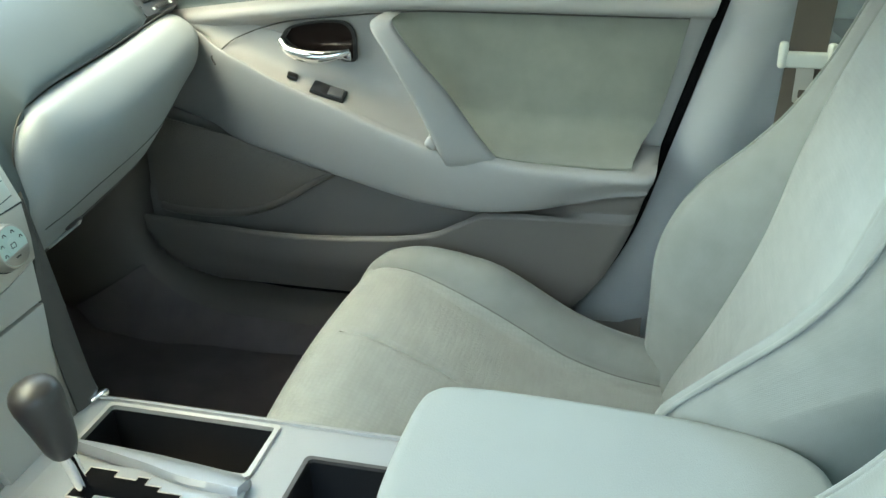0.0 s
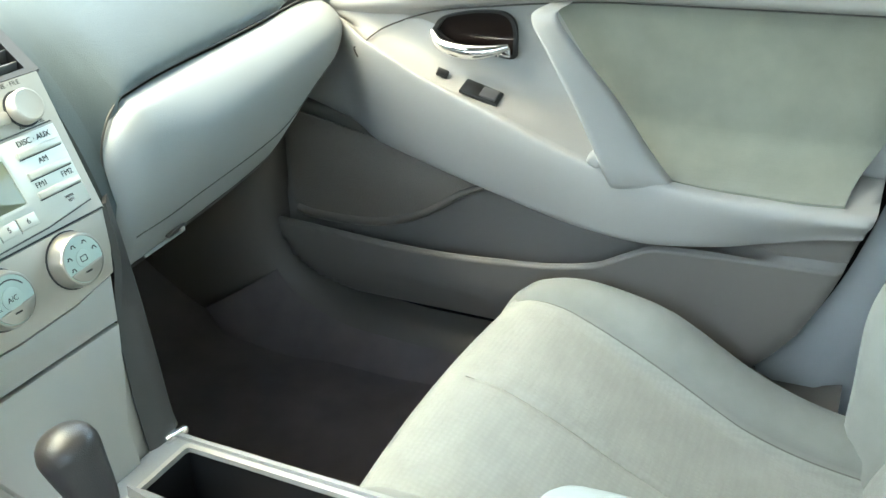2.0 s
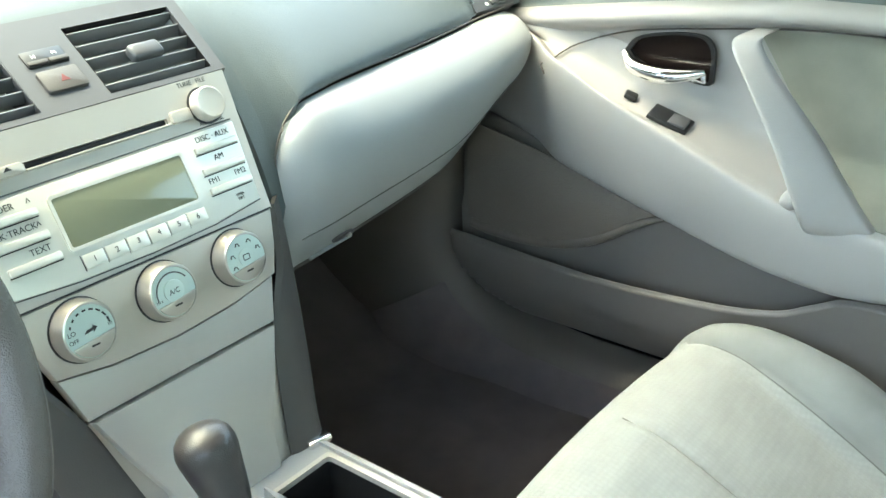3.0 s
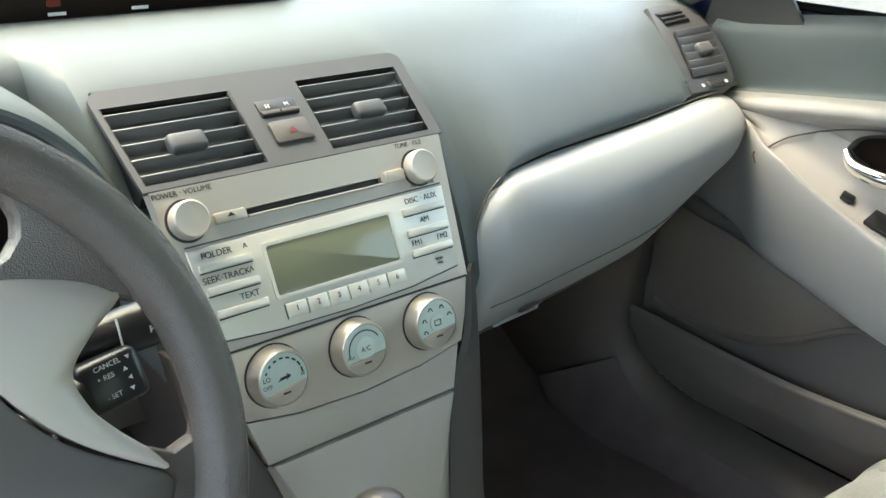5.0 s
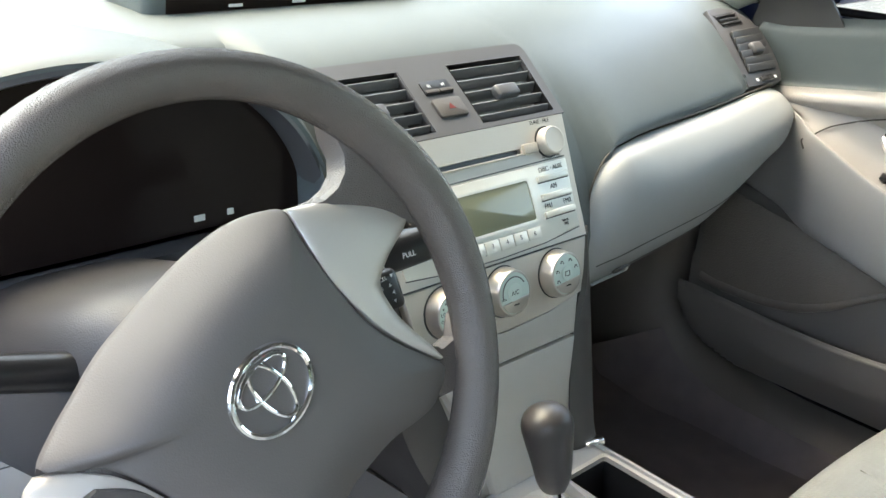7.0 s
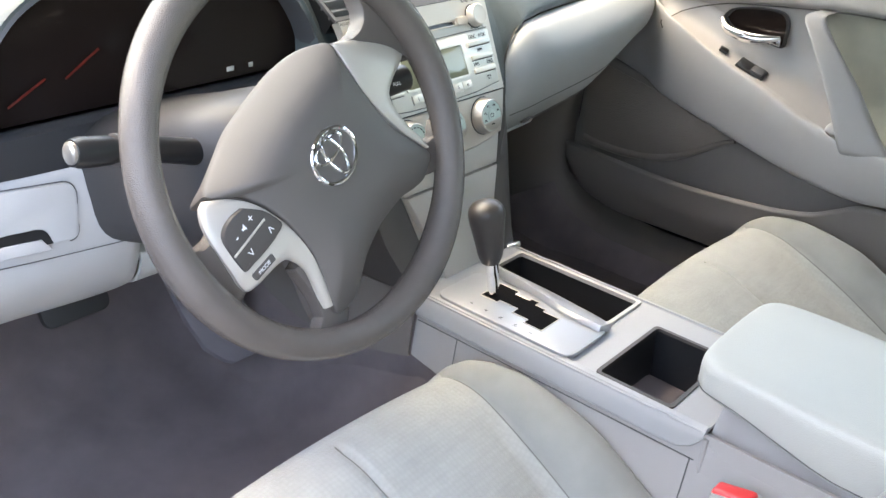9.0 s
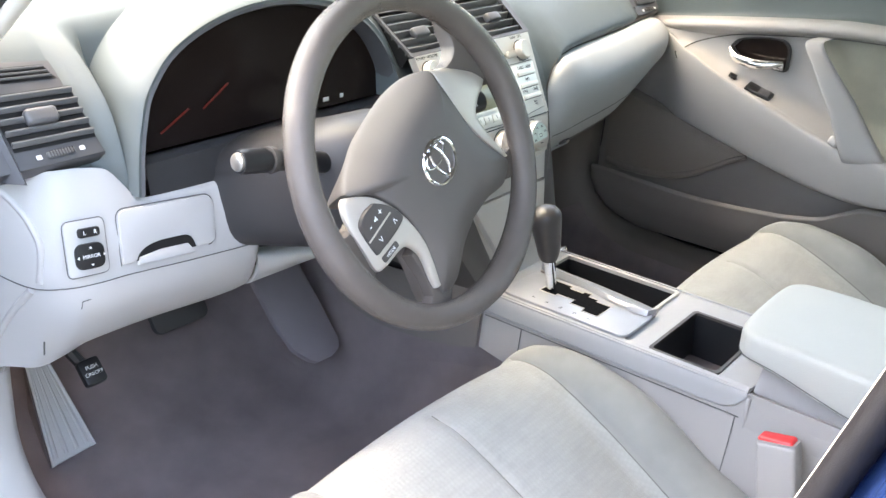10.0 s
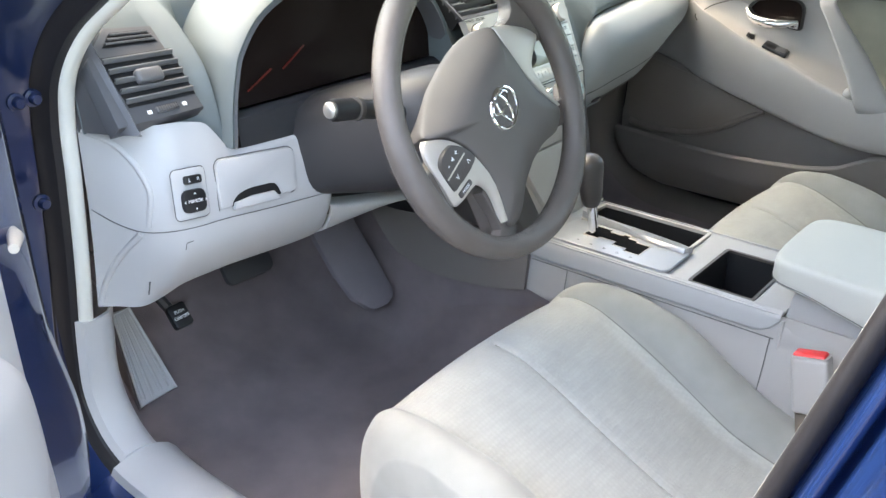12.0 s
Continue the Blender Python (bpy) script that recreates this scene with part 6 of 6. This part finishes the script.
# speaker grille on the lower front of the panel, ending below in a curved lip
CRESCENT = [(0.036, 0.694), (0.060, 0.684), (0.081, 0.672), (0.110, 0.653), (0.138, 0.638), (0.175, 0.624), (0.209, 0.617), (0.26, 0.613), (0.306, 0.614), (0.345, 0.622)]
rows = []
for i in range(20):
    f = i / 19
    y = 0.340 - 0.302 * f
    zb = float(keyed(CRESCENT, y))
    zt = max(zb + 0.002, float(keyed(LOWER, y)) - 0.006)
    rows.append([(0.637 - 0.010 * math.sin(math.pi * g) * math.sin(math.pi * min(1, f * 1.1)), y, zb + (zt - zb) * g) for g in span(0, 1, 14)])
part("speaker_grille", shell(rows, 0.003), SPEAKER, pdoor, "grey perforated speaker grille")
part("grille_rim", tube([(0.640, y, float(keyed(CRESCENT, y)) - 0.006) for y in span(0.335, 0.036, 40)], [0.010 - 0.006 * (k / 39) ** 3 for k in range(40)], 10), KICKSHADE, pdoor, "curved lip under the speaker grille")
# door seal
part("door_seal", tube([(0.700, rear_edge(z) - 0.008, z) for z in span(1.03, 0.47, 30)], 0.008, 8), RUBBER, pdoor, "black rubber seal")
part("door_seal", tube([(0.672, front_edge(z) + 0.006, z) for z in span(0.80, 0.50, 16)] + [(0.676, y, 0.466 + 0.1 * max(0, y - 0.15)) for y in span(0.30, -0.30, 24)], 0.007, 8), RUBBER, pdoor, "black rubber seal")
part("inner_sheet", shell([[(0.724, y, z) for z in span(0.40, 1.025, 6)] for y in span(-0.60, 0.42, 8)], 0.004), SHADEBLUE, pdoor, "painted steel inside the door")
part("front_flange", shell([[(x, 0.41, z) for z in span(0.36, 1.0, 6)] for x in span(0.66, 0.86, 4)], 0.004), SHADEBLUE, pdoor)
part("window_pane", shell([[(0.730 - 0.09 * f, y - 0.08 * f, 1.03 + 0.36 * f) for y in span(-0.53, 0.30, 8)] for f in span(0, 1, 6)], 0.004), CLEAR, pdoor, "clear door window")
part("window_frame", shell([[(0.716, y, 1.03), (0.730, y, 1.036), (0.742, y, 1.03)] for y in span(-0.53, 0.36, 12)], 0.004), RUBBER, pdoor)
psill = thing("sill_trim", "passenger side plastic sill trim, darkened for the footwell shade", "sill trim", kind="structure", at=(0.68, 0, 0.4))
PEDGE = [(0.352, 0.95), (0.356, 0.80), (0.364, 0.68), (0.368, 0.577), (0.343, 0.508), (0.275, 0.468), (0.18, 0.458), (0.0, 0.456), (-0.30, 0.458), (-0.45, 0.465)]
rows = sweep(PEDGE, [(0.705, 0.006), (0.672, 0.016), (0.655, 0.018), (0.640, 0.026), (0.625, 0.045), (0.612, 0.08), (0.604, 0.13), (0.60, 0.30), (0.60, 0.58)], side=1.0)
part("kick_and_scuff", shell([[(x, y, max(z, 0.365)) for x, y, z in row] for row in rows], 0.004), KICKSHADE, psill)
part("carpet_edge", shell([[(x, y, max(z, 0.360)) for x, y, z in row] for row in sweep(PEDGE, [(0.628, 0.038), (0.615, 0.048), (0.600, 0.075), (0.585, 0.11), (0.575, 0.16)], lo=0.42)], 0.004), CARPET, psill, "carpet turned up at the sill")
part("outer_skin", shell([[(0.742, y, 1.03), (0.80, y, 0.98), (0.875, y, 0.85), (0.885, y, 0.65), (0.86, y, 0.42), (0.80, y, 0.30)] for y in span(-0.60, 0.62, 12)], 0.003), BLUE, pdoor, "dark blue outer door skin")

# ---- driver's door, standing open ----
ddoor = thing("driver_door", "open dark blue driver's door with grey trim panel", "car door", at=(-0.82, 0.33, 0.4))
DH, DD = Vector((-0.764, 0.297, 0)), Vector((-0.80, -0.60, 0)).normalized()
DN = Vector((-DD.y, DD.x, 0))
if DN.x < 0:
    DN = -DN


def on_door(s, out, z):
    p = DH + DD * s + DN * out
    return (p.x, p.y, z)


rows = []
for z in span(0.36, 1.02, 30):
    b = float(keyed([(0.36, 0.06), (0.45, 0.015), (0.55, -0.008), (0.60, -0.005), (0.69, 0.022), (0.74, 0.036), (0.85, 0.045), (1.02, 0.055)], z))
    rows.append([on_door(b + 0.0, -0.10, z), on_door(b + 0.001, -0.07, z), on_door(b + 0.005, -0.045, z), on_door(b + 0.014, -0.025, z), on_door(b + 0.030, -0.010, z), on_door(b + 0.055, -0.002, z), on_door(b + 0.09, 0.001, z), on_door(1.02, 0.0, z), on_door(1.05, -0.03, z)])
part("inner_frame", shell(rows, 0.004), BLUE, ddoor, "glossy blue painted door frame")
rows = []
for z in span(0.42, 1.0, 40):
    s0 = 0.178 + 0.01 * max(0, (z - 0.70) / 0.2) + 0.06 * max(0, (0.50 - z) / 0.08)
    bulge = 0.020 + 0.012 * math.exp(-((z - 0.60) / 0.10) ** 2) - 0.02 * max(0, (z - 0.9) / 0.1)
    rows.append([on_door(s0, 0.0, z), on_door(s0 + 0.004, 0.6 * bulge, z), on_door(s0 + 0.015, 0.9 * bulge, z), on_door(s0 + 0.05, bulge, z), on_door(s0 + 0.20, bulge * 1.05, z), on_door(0.95, bulge, z), on_door(0.98, 0.0, z)])
part("trim_panel", shell(rows, 0.004), LIGHT, ddoor, "light grey plastic trim panel")
rows = []
for z in span(0.44, 0.815, 40):
    s0 = 0.02 + float(keyed([(0.44, 0.235), (0.52, 0.205), (0.608, 0.188), (0.672, 0.173), (0.722, 0.178), (0.767, 0.188), (0.815, 0.225)], z))
    k = math.sqrt(max(0.0, min(1.0, (0.818 - z) / 0.06)))
    rows.append([on_door(s0, 0.012, z), on_door(s0 + 0.001, 0.020 + 0.006 * k, z), on_door(s0 + 0.006, 0.022 + 0.011 * k, z), on_door(s0 + 0.018, 0.023 + 0.014 * k, z), on_door(s0 + 0.05, 0.024 + 0.016 * k, z), on_door(s0 + 0.30, 0.024 + 0.016 * k, z), on_door(0.93, 0.024 + 0.014 * k, z), on_door(0.955, 0.012, z)])
part("map_pocket", shell(rows, 0.004), LIGHT, ddoor, "light grey bulged map pocket")
PM = Matrix(((DD.x, 0, DN.x, DH.x), (DD.y, 0, DN.y, DH.y), (0, 1, 0, 0), (0, 0, 0, 1)))
# no hole is cut: a dark plate gives the shade inside the pocket
part("pocket_shade", prism([tuple(p) for p in cr([(0.226, 0.640), (0.225, 0.657), (0.243, 0.672), (0.30, 0.684), (0.45, 0.690), (0.62, 0.688), (0.66, 0.66), (0.62, 0.62), (0.45, 0.605), (0.30, 0.606), (0.245, 0.618), (0.226, 0.640)], 44)[:-1]], PM @ T(0.032, 0, 0.034), 0.0085), DARKGREY, ddoor, "dark plate standing for the shade in the map pocket's opening")
rows = [[on_door(s, -0.10 - 0.02 * math.sin(k * 0.5), z) for s in (0.0, 0.2, 0.5, 0.8, 1.05)] for k, z in enumerate(span(0.34, 1.03, 8))]
part("outer_skin", shell(rows, 0.004), BLUE, ddoor, "dark blue outer door skin")
for x, y, z in ((-0.776, 0.345, 0.957), (-0.756, 0.347, 0.957), (-0.767, 0.345, 0.84)):
    part("hinge_bolt", lathe([(0.010, 0.0), (0.010, 0.004), (0.0065, 0.005), (0.0065, 0.011), (0.005, 0.013)], pose(x, y, z, 90), 12), SHADEBLUE, ddoor, "dark painted hinge bolt")
part("door_check", tube([on_door(0.10, -0.02, 0.868), on_door(0.135, 0.008, 0.871), on_door(0.165, 0.020, 0.873)], [0.005, 0.008, 0.005], 10), SILVER, ddoor, "bright door check link")

part("sail_panel", shell([[(0.708 + 0.02 * g, 0.36 - 0.15 * g * 0.2 - f * (0.145 - 0.13 * g), 0.992 + 0.138 * g + 0.02 * f * (1 - g)) for f in span(0, 1, 6)] for g in span(0, 1, 8)], 0.006), COLUMN, pdoor, "dark mirror corner panel")
mirror = thing("wing_mirror", "dark blue wing mirror outside the passenger window", "wing mirror", at=(0.90, 0.27, 1.03))
rows = []
for k, e in enumerate((0.25, 0.75, 0.95, 1.0, 0.97, 0.80, 0.3)):
    y = 0.215 + 0.022 * k
    rows.append([(0.945 + 0.105 * e * math.copysign(abs(math.cos(a)) ** 0.7, math.cos(a)), y, 1.105 + 0.068 * e * math.copysign(abs(math.sin(a)) ** 0.7, math.sin(a))) for a in span(0, 2 * math.pi * 27 / 28, 28)])
part("housing", loft(rows, closed=True, caps=True), BLUE, mirror, "glossy blue mirror housing")
part("glass", prism([(0.945 + 0.088 * math.copysign(abs(math.cos(a)) ** 0.7, math.cos(a)), 1.105 + 0.052 * math.copysign(abs(math.sin(a)) ** 0.7, math.sin(a))) for a in span(0, 2 * math.pi * 23 / 24, 24)], Matrix(((1, 0, 0, 0), (0, 0, -1, 0.2150), (0, 1, 0, 0), (0, 0, 0, 1))), 0.003), CHROME, mirror, "silvered mirror glass")
part("foot", box(0.12, 0.05, 0.03, pose(0.80, 0.27, 1.05), 0.01), BLUE, mirror)

# passenger's belt
belt = thing("seat_belt", "grey-brown seat belt with ivory tongue at the pillar", "seat belt", at=(0.68, -0.6, 0.7))
part("webbing", shell([[(0.668 + 0.03 * (1.15 - z) ** 2 - 0.05 * max(0, z - 1.0), -0.622 + s * 0.024 - 0.05 * (z - 0.9), z) for s in (-1, -0.5, 0, 0.5, 1)] for z in span(0.55, 1.30, 20)], 0.0015), WEBBING, belt)
tongue = part("tongue", box(0.010, 0.066, 0.022, pose(0.664, -0.622, 0.890), 0.004, 3), CREAMTAB, belt, "ivory belt tongue grip")
for s in (-1, 1):
    part("tongue_end", box(0.012, 0.012, 0.036, pose(0.663, -0.622 + s * 0.030, 0.896), 0.005, 3), CREAMTAB, tongue)
part("tongue_plate", frame_ring(rounded(-0.011, -0.050, 0.011, 0.0, 0.003), rounded(-0.005, -0.044, 0.005, -0.032, 0.002), Matrix(((0, 0, -1, 0.663), (-1, 0, 0, -0.622), (0, 1, 0, 0.883), (0, 0, 0, 1))), 0.003, 0.0006), SILVER, tongue)

# ---- pedals ----
rest = thing("foot_rest", "grey ribbed rubber foot rest on the carpet", "foot rest", at=(-0.6, 0.45, 0.4))
a, b, c_, d = Vector((-0.572, 0.571, 0.531)), Vector((-0.542, 0.575, 0.529)), Vector((-0.527, 0.496, 0.409)), Vector((-0.597, 0.485, 0.413))
nrm = ((b - a).cross(d - a)).normalized()
if nrm.y > 0:
    nrm = -nrm
part("pad", shell([[a.lerp(d, f).lerp(b.lerp(c_, f), g) + nrm * 0.004 for g in span(0, 1, 6)] for f in span(0, 1, 8)], 0.004), LIGHT, rest)
for g in (0.12, 0.37, 0.63, 0.88):
    part("rib", tube([a.lerp(b, g).lerp(d.lerp(c_, g), f) + nrm * 0.007 for f in span(0.05, 0.95, 6)], [0.0018 + 0.0040 * f for f in span(0.05, 0.95, 6)], 8, 0.5), LIGHT, rest)
for g in (0.245, 0.50, 0.755):
    part("groove", tube([a.lerp(b, g).lerp(d.lerp(c_, g), f) + nrm * 0.0068 for f in span(0.05, 0.95, 6)], 0.0011, 6), SEAM, rest)
part("wedge", loft([[a - nrm * 0.002, b - nrm * 0.002, c_ - nrm * 0.002, d - nrm * 0.002], [Vector((a.x, a.y + 0.01, 0.42)), Vector((b.x, b.y + 0.01, 0.42)), Vector((c_.x, c_.y, 0.375)), Vector((d.x, d.y, 0.375))]], closed=True, caps=True), CARPET, rest)
part("pad_rim", tube([p + nrm * 0.008 for p in (a, b, c_, d, a)], 0.0025, 8), LIGHT, rest)


def pedal(name, label, outline, m, arm_path, mat):
    p = thing(name, label, "pedal", at=tuple(m.translation))
    part("pad", prism(outline, m, 0.010, 0.003), mat, p)
    part("arm", tube(arm_path, 0.008, 8), BLACK, p)
    return p


pedal("brake_pedal", "dark rubber brake pedal", rounded(-0.048, -0.028, 0.048, 0.028, 0.014), pose(-0.366, 0.497, 0.570, 60), [(-0.36, 0.515, 0.60), (-0.36, 0.57, 0.68), (-0.36, 0.58, 0.80)], COLUMN)
park = pedal("parking_brake_pedal", "small black parking brake pedal with white lettering", rounded(-0.015, -0.018, 0.015, 0.018, 0.005), pose(-0.562, 0.41, 0.583, 48), [(-0.565, 0.42, 0.59), (-0.585, 0.435, 0.63), (-0.62, 0.45, 0.67), (-0.62, 0.47, 0.78)], BLACK)
text("PUSH", 0.007, pose(-0.562, 0.41, 0.583, 48) @ T(0, 0.005, 0.0106), WHITE, park)
text("ON/OFF", 0.007, pose(-0.562, 0.41, 0.583, 48) @ T(0, -0.004, 0.0106), WHITE, park)
gas = [(-0.022, 0.004), (-0.010, -0.004), (0.022, -0.005), (0.040, 0.002), (0.048, 0.016), (0.045, 0.07), (0.040, 0.20), (-0.056, 0.20), (-0.052, 0.08), (-0.042, 0.03)]
pedal("accelerator_pedal", "long grey rubber accelerator pedal", gas, pose(-0.205, 0.356, 0.470, 52, 0, 0), [(-0.205, 0.45, 0.60), (-0.20, 0.52, 0.72), (-0.19, 0.58, 0.82)], PEDAL)
